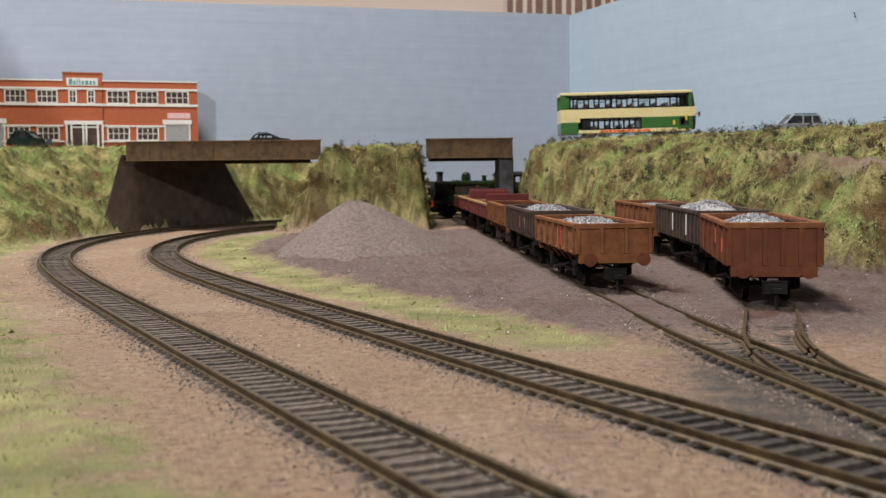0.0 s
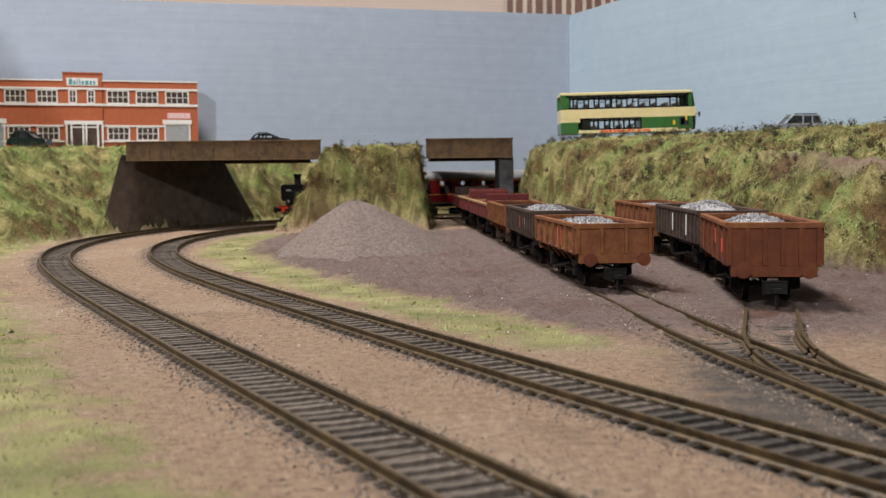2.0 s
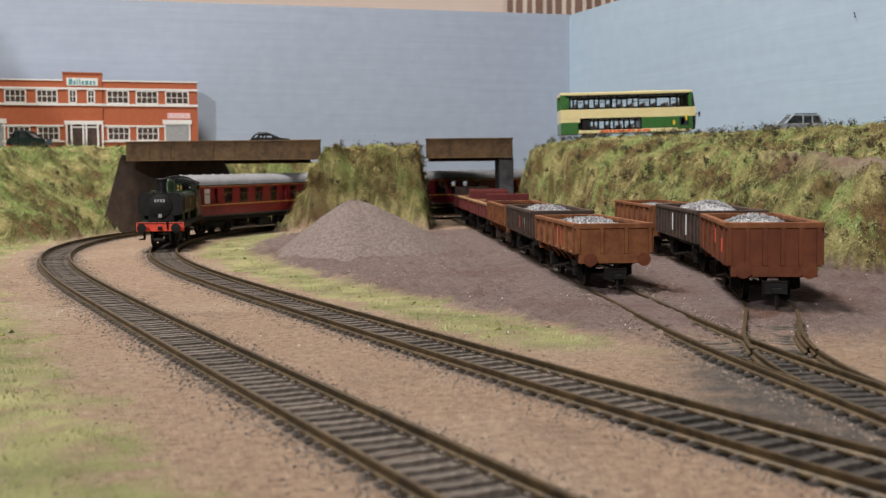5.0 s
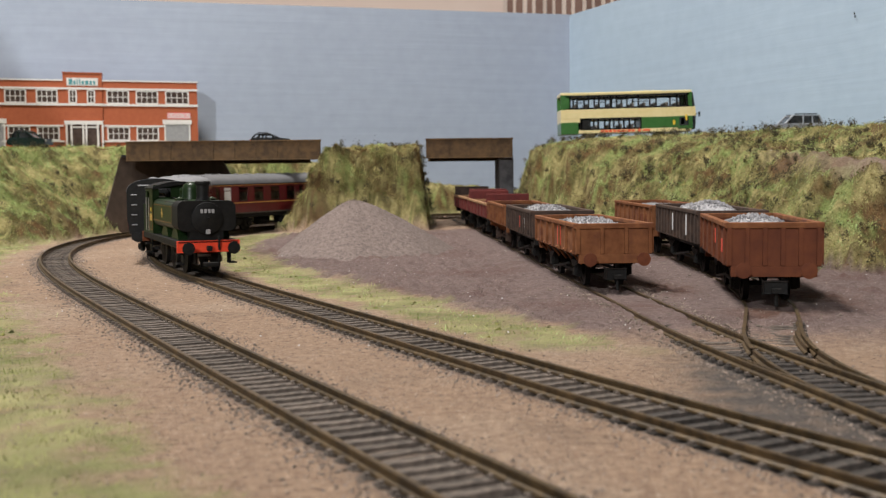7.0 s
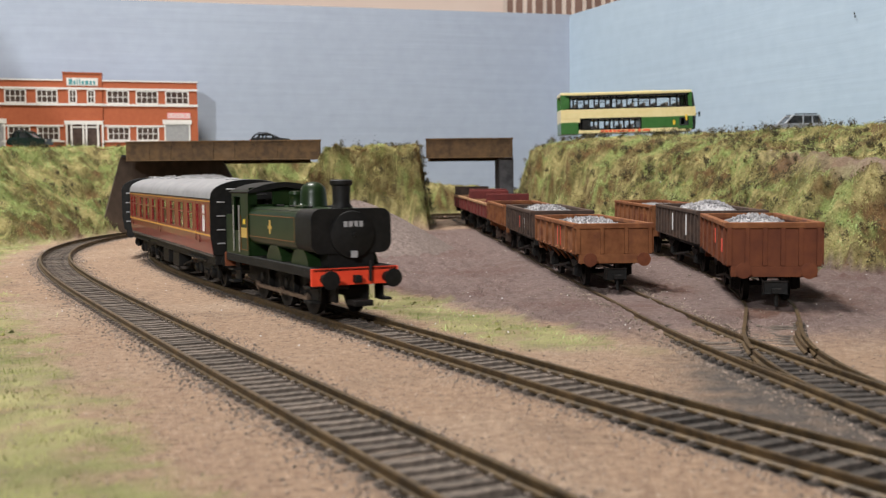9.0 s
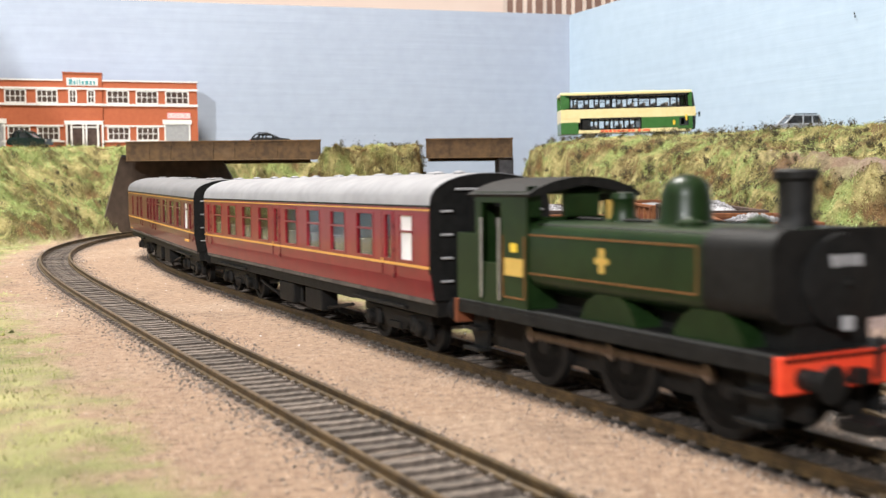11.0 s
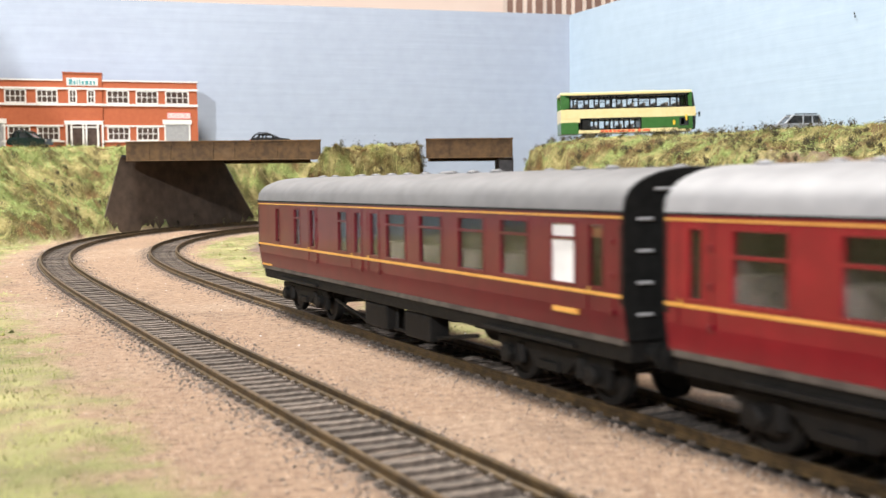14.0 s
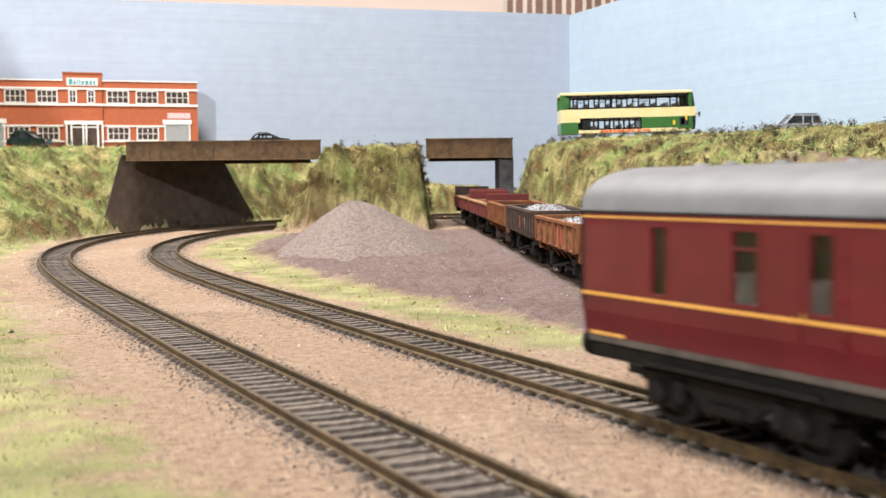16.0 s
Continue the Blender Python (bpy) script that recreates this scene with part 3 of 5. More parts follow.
# ---- rolling stock ----
def wheelset(parent, y, radius, gauge=15.2, mat="under", spokes=0, tread="steel"):
    """One axle with its two wheels; it turns about its own axle."""
    ob = new("wheelset")
    ob.parent = parent
    ob.matrix_basis = at_mm(0, y, radius)
    ob.empty_display_size = 0.005
    for sx in (-1, 1):
        bm = bmesh.new()
        x = sx * gauge / 2
        if spokes:
            lathe(bm, [(radius * 0.8, -1.0), (radius * 0.8, 1.0), (radius, 1.0), (radius, -1.0), (radius * 0.8, -1.0)], (x, 0, 0), "x", 28)
            lathe(bm, [(1.0, -1.4), (2.0, -1.2), (2.0, 1.2), (1.0, 1.4)], (x, 0, 0), "x", 14)
            for k in range(spokes):
                a = 2 * math.pi * k / spokes
                rod(bm, (x, 1.6 * math.cos(a), 1.6 * math.sin(a)), (x, radius * 0.84 * math.cos(a), radius * 0.84 * math.sin(a)), 0.45, 6)
        else:
            lathe(bm, [(0.8, -1.3), (radius * 0.72, -0.6), (radius * 0.8, -1.1), (radius, -1.1), (radius, 1.1), (radius * 0.8, 1.1), (radius * 0.72, 0.6), (0.8, 1.3)], (x, 0, 0), "x", 24)
        part("wheel", bm, mat, ob, smooth=True)
    bm = bmesh.new()
    rod(bm, (-gauge / 2, 0, 0), (gauge / 2, 0, 0), 0.9, 8)
    part("axle", bm, tread, ob)
    return ob


def buffer(parent, x, y, z, sign, mat_head="black", mat_shank="black", head=2.6, length=6.0):
    bm = bmesh.new()
    lathe(bm, [(1.7, 0), (1.7, sign * length * 0.45), (1.0, sign * length * 0.5), (1.0, sign * length * 0.85), (head * 0.8, sign * length * 0.87), (head, sign * length * 0.92), (head, sign * length * 0.98), (head * 0.6, sign * length)], (x, y, z), "y", 18)
    return part("buffer", bm, mat_head, parent, smooth=True)


def coupling(parent, y, sign):
    bm = bmesh.new()
    box(bm, -4.2, 4.2, y, y + sign * 5, 5.0, 9.5, 0.5)
    box(bm, -1.6, 1.6, y + sign * 4, y + sign * 9, 5.6, 7.2)
    rod(bm, (0, y + sign * 6, 7), (0, y + sign * 7, 0.8), 0.7, 6)
    return part("coupling", bm, "under", parent)


def stone_load(parent, x0, x1, y0, y1, z, crown, count, seed, name="stone_load"):
    """Loose stones heaped between the wagon's sides."""
    rs = np.random.RandomState(seed)
    ico = np.array([(0, 0, 1), (.9, 0, .2), (-.3, .85, .3), (-.4, -.8, .25), (.3, .5, -.8), (.2, -.6, -.7), (-.8, .1, -.5)])
    tri = np.array([(0, 1, 2), (0, 2, 3), (0, 3, 1), (1, 4, 2), (1, 5, 4), (1, 3, 5), (2, 6, 3), (2, 4, 6), (3, 6, 5), (4, 5, 6)])
    u, v = rs.uniform(-1, 1, count), rs.uniform(-1, 1, count)
    h = crown * np.clip(1 - np.abs(u) ** 2.2, 0, 1) * np.clip(1 - np.abs(v) ** 2.6, 0, 1) * (1 + 0.15 * np.sin(v * 7 + seed))
    V = []
    for k in range(count):
        r = rs.uniform(0.6, 1.15)
        a = rs.uniform(0, 6.3)
        R = np.array([[math.cos(a), -math.sin(a), 0], [math.sin(a), math.cos(a), 0], [0, 0, 1]])
        V.append((ico * rs.uniform(0.7, 1.25, 3) * r) @ R.T + [(x0 + x1) / 2 + u[k] * (x1 - x0) / 2, (y0 + y1) / 2 + v[k] * (y1 - y0) / 2, z + h[k]])
    F = (tri[None] + 7 * np.arange(count)[:, None, None]).reshape(-1, 3)
    ob = arrays_object(name, np.concatenate(V), F, "load", parent)
    bm = bmesh.new()
    n = 12
    grid = [[bm.verts.new(((x0 + x1) / 2 + (2 * i / n - 1) * (x1 - x0) / 2, (y0 + y1) / 2 + (2 * j / n - 1) * (y1 - y0) / 2,
                           z - 0.4 + crown * max(0, 1 - abs(2 * i / n - 1) ** 2.2) * max(0, 1 - abs(2 * j / n - 1) ** 2.6))) for i in range(n + 1)] for j in range(n + 1)]
    for j in range(n):
        for i in range(n):
            bm.faces.new((grid[j][i], grid[j][i + 1], grid[j + 1][i + 1], grid[j + 1][i]))
    part("load_bed", bm, "load", ob)
    tagged(ob, "heap of loose pale grey ballast stones", kind="stuff")
    return ob


def wagon(name, label, mat, L=104.0, W=33.0, floor=16.5, top=28.5, ribs=7, rib_depth=1.0, load=0.0, end_ribs=3, spring="under",
          head="rust", seed=1, sole=None, patches=(), taper=0.0, brackets=False, inside="rust_dark", rim=None):
    """A four-wheel open wagon; its near end at local y=0, running away along +y, rail level at z=0."""
    ob = thing(name, label, "wagon", group="open wagons on the sidings")
    w, t = W / 2, 1.3
    body = part_box("floor_panel", (-w + t, w - t, t, L - t, floor - 0.6, floor + 0.6), inside, ob)
    for sx in (-1, 1):
        bm = bmesh.new()
        x0, x1 = sorted((sx * w, sx * (w - t)))
        box(bm, x0, x1, 0, L, floor - 1.2, top - 0.8, 0.15)
        side = part("side_panel", bm, mat, ob)
        part_box("top_rim", (min(sx * (w + 0.9), sx * (w - t - 0.5)), max(sx * (w + 0.9), sx * (w - t - 0.5)), -0.4, L + 0.4, top - 1.8, top), rim or mat, side, 0.4)
        for k in range(ribs):
            y = 2.2 + (L - 4.4) * k / (ribs - 1)
            bm = bmesh.new()
            a, b = sorted((sx * (w - 0.2), sx * (w + rib_depth)))
            prism(bm, [(a, floor - 0.8 + (1.5 if sx > 0 else 0)), (b, floor - 0.8 + (0 if sx > 0 else 1.5)), (b, top - 2), (a, top - 2)], y - 0.8, y + 0.8, "y")
            part("rib", bm, mat, side)
        for (y0, y1, z0, z1, pm) in patches:
            a, b = sorted((sx * (w + 0.02), sx * (w + 0.25)))
            part_box("marking_panel", (a, b, y0, y1, z0, z1), pm, side)
        if brackets:
            for k in range(6):
                y = 8 + (L - 16) * k / 5
                bm = bmesh.new()
                rod(bm, (sx * (w + 0.3), y, floor), (sx * (w - 5), y + 4, floor - 6), 0.6, 6)
                part("side_bracket", bm, mat, side)
    for y, sg in ((0, -1), (L, 1)):
        bm = bmesh.new()
        a, b = sorted((y, y - sg * t))
        box(bm, -w + 0.2, w - 0.2, a, b, floor - 1.2, top - 0.6, 0.15)
        a, b = sorted((y + sg * 0.9, y - sg * (t + 0.5)))
        rim_at = (-w - 0.7, w + 0.7, a, b, top - 2.2, top + 0.05)
        end = part("end_panel", bm, mat, ob)
        part_box("top_rim", rim_at, rim or mat, end, 0.4)
        for k in range(end_ribs):
            x = (-w + 1.0) + (W - 2.0) * k / (end_ribs - 1)
            a, b = sorted((y - sg * 0.2, y + sg * rib_depth * 0.9))
            part_box("rib", (x - 0.85, x + 0.85, a, b, floor - 0.8, top - 1.9), mat, end, 0.2)
        a, b = sorted((y + sg * 0.4, y - sg * 2.6))
        beam = part_box("headstock", (-w + 1.5, w - 1.5, a, b, floor - 5.0, floor - 1.0), head, ob, 0.3)
        for x in (-11.4, 11.4):
            buffer(ob, x, y + sg * 0.4, 13.6, sg, "rust_red" if head != "under" else "under", head, 2.9, 6.0)
        coupling(ob, y, sg)
    for sx in (-1, 1):
        a, b = sorted((sx * 10.2, sx * 11.6))
        frame_ = part_box("sole_bar", (a, b, 2.5, L - 2.5, floor - 4.2, floor - 1.0), sole or spring, ob, 0.2)
        for y in (L * 0.22, L * 0.78):
            bm = bmesh.new()
            a, b = sorted((sx * 9.6, sx * 11.8))
            prism(bm, [(y - 5.5, floor - 3), (y + 5.5, floor - 3), (y + 2.2, 4.2), (y - 2.2, 4.2)], a, b, "x")
            box(bm, min(sx * 9.8, sx * 13), max(sx * 9.8, sx * 13), y - 2, y + 2, 4.6, 8.4, 0.4)
            part("axle_guard", bm, spring, ob)
            bm = bmesh.new()
            for q in range(4):
                box(bm, min(sx * 11, sx * 12.8), max(sx * 11, sx * 12.8), y - 8 + q * 1.6, y + 8 - q * 1.6, 8.6 + (3 - q) * 0.8, 9.3 + (3 - q) * 0.8)
            part("leaf_spring", bm, spring, ob)
        bm = bmesh.new()
        box(bm, min(sx * 9.5, sx * 10.4), max(sx * 9.5, sx * 10.4), L * 0.3, L * 0.7, 5.2, 6.4)
        rod(bm, (sx * 12.5, L * 0.35, 9), (sx * 12.5, L * 0.72, 4.5), 0.6, 6)
        part("brake_lever", bm, spring, ob)
    for y in (L * 0.22, L * 0.78):
        wheelset(ob, y, 6.4, tread="under")
    if load:
        stone_load(ob, -w + 1.6, w - 1.6, 9.0, L - 9.0, top - 5.4, load + 0.6, 620, seed)
    return ob


def seat_on(ob, line, y_near, L):
    """Stand a wagon on a siding with its near end at that distance."""
    ys = line[2]
    s0 = float(np.interp(y_near, ys, line[0]))
    a, b = on_line(line, s0 + L * 0.15), on_line(line, s0 + L * 0.85)
    th = math.atan2(-(b[0] - a[0]), b[1] - a[1])
    za, zb = float(grade(a[1])), float(grade(b[1]))
    c = ((a[0] + b[0]) / 2, (a[1] + b[1]) / 2, (za + zb) / 2)
    up = math.degrees(math.atan2(zb - za, L * 0.7))
    ob.matrix_basis = at_mm(*c, math.degrees(th), up) @ at_mm(0, -L / 2, 0)


def build_wagons():
    w = wagon("open_wagon", "orange rusty low-sided open wagon with a ballast load", "rust", 104, 33, 16.5, 28.5, 7, 1.0, 5.0, 4, "under", "rust", 3,
              patches=[(34, 42, 17.5, 26, "red_patch")], brackets=True)
    seat_on(w, LINE_C, 448, 104)
    w = wagon("open_wagon", "dark brown ribbed open wagon heaped with ballast", "rust_dark", 100, 33, 16.5, 30.0, 12, 1.0, 5.5, 5, "under", "under", 4,
              patches=[(22, 26, 19.5, 25, "white"), (44, 50, 19, 25.5, "red_patch")])
    seat_on(w, LINE_C, 567, 100)
    w = wagon("open_wagon", "orange-brown short open wagon, empty and rusty", "rust", 86, 33, 16.5, 29.0, 9, 1.2, 0, 4, "rust_dark", "rust", 5, brackets=True)
    seat_on(w, LINE_C, 682, 86)
    w = wagon("dropside_wagon", "dusty red drop-side wagon with a high red end", "wagon_red", 104, 33, 17.0, 27.0, 6, 0.6, 0, 3, "under", "under", 6, inside="rust_red", rim="tan_rim")
    for y in (1.0, 103.0):
        part_box("raised_end", (-16, 16, y - 0.8, y + 0.8, 26, 33.5), "wagon_red", w, 0.5)
    seat_on(w, LINE_C, 782, 104)
    w2 = wagon("dropside_wagon", "dusty red drop-side wagon with brown raised ends", "wagon_red", 108, 33, 17.0, 27.0, 6, 0.6, 0, 3, "under", "under", 7, inside="rust_red", rim="tan_rim")
    for y in (1.0, 107.0):
        part_box("raised_end", (-16, 16, y - 0.8, y + 0.8, 26, 34.5), "rust_dark" if y > 50 else "wagon_red", w2, 0.5)
    seat_on(w2, LINE_C, 900, 108)
    w = wagon("open_wagon", "dark red-brown high-sided open wagon with a ballast load", "rust_red", 106, 33.6, 15.8, 30.8, 6, 1.0, 5.0, 6, "under", "rust_red", 8,
              patches=[(40, 46, 21, 27, "red_patch"), (14, 18, 19, 24, "red_patch")], sole="rust_red", rim="rust")
    seat_on(w, LINE_D, 386, 106)
    w = wagon("open_wagon", "dark brown ribbed open wagon with white stripes and ballast", "rust_dark", 112, 33, 16.5, 31.5, 13, 1.0, 7.0, 5, "under", "under", 9,
              patches=[(20, 23, 18.5, 29, "white"), (26, 28, 18.5, 29, "white"), (60, 64, 19, 28, "white")])
    seat_on(w, LINE_D, 505, 112)
    w = wagon("open_wagon", "orange-brown open wagon with a light ballast load", "rust", 96, 33, 16.5, 30.0, 8, 1.0, 3.6, 4, "under", "rust", 10,
              patches=[(12, 34, 17, 24, "rust_red")])
    seat_on(w, LINE_D, 630, 96)


build_wagons()


# ---- bridges ----
def build_bridge(name, label, x0, x1, y0=962.0, y1=1052.0, short=0.0):
    ob = thing(name, label, "bridge")
    z0, z1 = 70.0, 88.0
    deck_end = x1 - short
    for y, sg in ((y0, -1), (y1, 1)):
        x1 = deck_end if sg > 0 else deck_end + short
        bm = bmesh.new()
        box(bm, x0, x1, y - 1.2, y + 1.2, z0, z1, 0.2)
        box(bm, x0 - 0.5, x1 + 0.5, y - 2.2, y + 2.2, z1 - 1.4, z1, 0.3)
        box(bm, x0 - 0.5, x1 + 0.5, y - 1.9, y + 1.9, z0, z0 + 1.0, 0.3)
        g = part("girder", bm, "girder", ob)
        n = max(3, int((x1 - x0) / 18))
        for k in range(n + 1):
            x = x0 + 1.5 + (x1 - x0 - 3) * k / n
            part_box("stiffener", (x - 0.7, x + 0.7, min(y, y + sg * 1.75), max(y, y + sg * 1.75), z0 + 1.0, z1 - 1.4), "girder", g)
    part_box("deck", (x0 + 1, deck_end - 1, y0 + 1.2, y1 - 1.2, z0 + 3.5, z0 + 9), "dark_abutment", ob)
    part_box("road_surface", (x0, deck_end, y0 + 3.3, y1 - 3.3, z0 + 9, z0 + 10.5), "tarmac", ob)
    return ob


build_bridge("road_bridge", "brown rusty plate girder road bridge over the main lines", -286, -110, 962.0, 1098.0, 26.0)
right_bridge = build_bridge("road_bridge", "short brown plate girder road bridge over the sidings", -14.5, 64, 962.0, 1088.0)
part_box("pier", (52, 65, 966, 1046, -2, 70), "dark_abutment", right_bridge, 0.5, "dark grey bridge pier")


def build_abutment():
    ob = thing("abutment", "sloping dark brown bridge abutment with splayed wings", "abutment")
    a, b = Vector((-288, 958)), Vector((-206, 1104))
    d = (b - a).normalized()
    nrm = Vector((-d.y, d.x))
    def block(name, bot, top, z0, z1, mat):
        bm = bmesh.new()
        v0 = [bm.verts.new((p.x, p.y, z0)) for p in bot]
        v1 = [bm.verts.new((p.x, p.y, z1)) for p in top]
        for i in range(4):
            bm.faces.new((v0[i], v0[(i + 1) % 4], v1[(i + 1) % 4], v1[i]))
        bm.faces.new(v0[::-1])
        bm.faces.new(v1)
        return part(name, bm, mat, ob)

    a0, b0 = a + d * 4.5, b - d * 26
    lean, back = nrm * 8, Vector((-0.36, 0.93)) * 24
    a1, b1 = a - d * 30, b + d * 24
    block("abutment_wall", [a1, b1, b1 + back, a1 + back], [a0 + lean, b0 + lean, b0 + back, a0 + back], 2, 74, "abutment")
    block("coping", [a0 + lean - nrm * 1.0, b0 + lean - nrm * 1.0, b0 + back, a0 + back], [a0 + lean - nrm * 1.0, b0 + lean - nrm * 1.0, b0 + back, a0 + back], 74.1, 76.0, "dark_abutment")


build_abutment()


def build_heap():
    rs = np.random.RandomState(4)
    n_r, n_a = 30, 90
    V, F = [], []
    for i in range(n_r + 1):
        r = i / n_r
        for j in range(n_a):
            a = 2 * math.pi * j / n_a
            R = 59 * (1 + 0.05 * math.sin(3 * a + 1) + 0.03 * math.sin(7 * a)) * (1.05 + 0.1 * math.cos(a))
            rr = r * R
            x, y = rr * math.cos(a), rr * math.sin(a) * 1.05
            h = 36.0 * (1 - math.sqrt(r * r + 0.012)) / 0.89 - 1.0 + 1.5 * math.sin(3.1 * r) * math.sin(2 * a + 1)
            V.append((x, y, h + rs.uniform(-0.35, 0.35)))
    V = np.array(V)
    for i in range(n_r):
        for j in range(n_a):
            F.append((i * n_a + j, i * n_a + (j + 1) % n_a, (i + 1) * n_a + (j + 1) % n_a, (i + 1) * n_a + j))
    ob = arrays_object("gravel_heap", V, np.array(F), "heap", smooth=True)
    ob.matrix_basis = at_mm(-60, 712, float(grade(712)) - 3)
    tagged(ob, "conical heap of pinkish grey gravel beside the yard", "gravel heap")
    crumbs = V[rs.randint(0, len(V), 2600)] + rs.normal(0, 1.2, (2600, 3)) * [1, 1, 0.25]
    size = rs.uniform(0.1, 0.3, 2600)
    ico = np.array([(0, 0, 1), (.9, 0, .2), (-.3, .85, .3), (-.4, -.8, .25), (.3, .5, -.8), (.2, -.6, -.7), (-.8, .1, -.5)])
    tri = np.array([(0, 1, 2), (0, 2, 3), (0, 3, 1), (1, 4, 2), (1, 5, 4), (1, 3, 5), (2, 6, 3), (2, 4, 6), (3, 6, 5), (4, 5, 6)])
    P = (ico[None] * rs.uniform(0.6, 1.3, (2600, 7, 1)) * size[:, None, None] + crumbs[:, None, :]).reshape(-1, 3)
    loose = arrays_object("loose_gravel", P, (tri[None] + 7 * np.arange(2600)[:, None, None]).reshape(-1, 3), "stone", ob)
    tagged(loose, "loose gravel crumbs", kind="stuff")


build_heap()


# ---- the train ----
def arc_roof(w, z_eave, z_top, n=16, drop=0.0):
    pts = [(-w, z_eave)]
    for i in range(1, n):
        a = math.pi * i / n
        pts.append((-w * math.cos(a) * (1 - 0.03 * math.sin(a)), z_eave + (z_top - z_eave) * math.sin(a) ** 0.72))
    pts.append((w, z_eave))
    return pts


def bogie(parent, y, mat="under"):
    ob = new("bogie")
    ob.parent = parent
    ob.matrix_basis = at_mm(0, y, 0)
    ob.empty_display_size = 0.005
    for sx in (-1, 1):
        bm = bmesh.new()
        a, b = sorted((sx * 10.4, sx * 12.2))
        box(bm, a, b, -23, 23, 8.2, 10.4, 0.3)
        prism(bm, [(-10, 8.4), (10, 8.4), (6, 5.0), (-6, 5.0)], a, b, "x")
        for q in (-17, 17):
            ax = bmesh.new()
            box(ax, a, b, q - 4.5, q + 4.5, 4.0, 9.0, 0.4)
            lathe(ax, [(2.2, 0), (2.2, 1.8), (1.5, 2.2)] if sx > 0 else [(2.2, 0), (2.2, -1.8), (1.5, -2.2)], (sx * 12.0, q, 6.6), "x", 12)
            part("axle_box", ax, mat, ob)
        box(bm, min(a, sx * 13), max(b, sx * 13), -4, 4, 5.0, 7.0, 0.3)
        for q in (-12, 12):
            rod(bm, (sx * 12.2, q, 5.2), (sx * 12.2, q, 9.6), 1.3, 8)
        part("bogie_side", bm, mat, ob)
    bm = bmesh.new()
    box(bm, -10.4, 10.4, -5, 5, 8.5, 12.5)
    box(bm, -10.4, 10.4, -24, -22.5, 8.2, 10.2)
    box(bm, -10.4, 10.4, 22.5, 24, 8.2, 10.2)
    part("bolster", bm, mat, ob)
    return ob


TURNING = []


def coach(name, label, paint, roof, windows, frosted, doors, drop, length=228.0):
    """A bogie coach, front end at local y=0. Windows are (centre, width) along it."""
    ob = thing(name, label, "railway coach", group="coaches of the train")
    w, z0, z1 = 18.0, 16.0, 40.2
    sill, head = 25.5, 38.0
    openings = sorted([(c - q / 2, c + q / 2) for c, q in windows])
    for sx in (-1, 1):
        bm = bmesh.new()
        a, b = sorted((sx * w, sx * (w - 1.0)))
        inn = sx * (w - 0.8)
        prism(bm, [(inn - sx * 0.9, z0), (sx * (w - 1.2), z0), (sx * (w - 0.3), z0 + 5), (sx * w, sill), (sx * (w - 1.0), sill)], 0, length, "y")
        side = part("body_side", bm, paint, ob)
        part_box("cantrail", (a, b, 0, length, head, z1), paint, side)
        y = 0.0
        for o0, o1 in openings + [(length, length)]:
            part_box("window_post", (a, b, y, o0, sill, head), paint, side)
            y = o1
        for z, t in ((24.1, 0.34), (39.1, 0.2)):
            a2, b2 = sorted((sx * (w - 0.35), sx * (w + 0.12)))
            part_box("lining_stripe", (a2, b2, 0.2, length - 0.2, z, z + t * 2), "gold", side)
        a2, b2 = sorted((sx * (w - 0.2), sx * (w + 0.18)))
        part_box("gutter", (a2, b2, 0, length, z1 - 0.15, z1 + 0.3), "black", side)
        for c, q in windows:
            milky = c in frosted
            pane = part_box("window_pane", (min(sx * (w - 0.7), sx * (w - 0.4)), max(sx * (w - 0.7), sx * (w - 0.4)), c - q / 2, c + q / 2, sill, head),
                            "white" if milky else "glass", side)
            pane.visible_shadow = milky
            bm = bmesh.new()
            a3, b3 = sorted((sx * (w - 0.55), sx * (w + 0.14)))
            for yy in (c - q / 2, c + q / 2):
                box(bm, a3, b3, yy - 0.3, yy + 0.3, sill, head)
            box(bm, a3, b3, c - q / 2, c + q / 2, sill - 0.3, sill + 0.3)
            box(bm, a3, b3, c - q / 2, c + q / 2, head - 0.3, head + 0.3)
            if q > 6:
                box(bm, a3, b3 - 0.0, c - q / 2, c + q / 2, head - drop, head - drop + 0.5)
            part("window_frame", bm, paint, side)
        for c in doors:
            bm = bmesh.new()
            a4, b4 = sorted((sx * (w - 0.1), sx * (w + 0.1)))
            for yy in (c - 4.2, c + 4.2):
                box(bm, a4, b4, yy - 0.12, yy + 0.12, z0 + 5, z1 - 1)
            for zz in (20.5, 27.5, 34):
                box(bm, a4, sx * (w + 0.4) if sx > 0 else b4, c - 4.4, c - 3.4, zz, zz + 1.2) if sx > 0 else box(bm, -w - 0.4, b4, c - 4.4, c - 3.4, zz, zz + 1.2)
            part("door_edge", bm, "maroon_dark", side)
            bm = bmesh.new()
            rod(bm, (sx * (w + 0.4), c + 3.2, 24.4), (sx * (w + 0.4), c + 3.2, 25.6), 0.2, 6)
            part("door_handle", bm, "brass", side)
    bm = bmesh.new()
    prism(bm, arc_roof(w + 0.15, z1, 48.9), 0.0, length, "y")
    top = part("roof", bm, roof, ob, smooth=True)
    rs = random.Random(len(label))
    for k in range(18):
        y = 10 + (length - 20) * k / 17
        bm = bmesh.new()
        x = rs.choice((-4.0, 0.0, 4.0))
        lathe(bm, [(1.7, 0), (1.7, 0.6), (1.0, 1.0), (0.3, 1.1)], (x, y, 48.4), "z", 10)
        part("roof_vent", bm, roof, top)
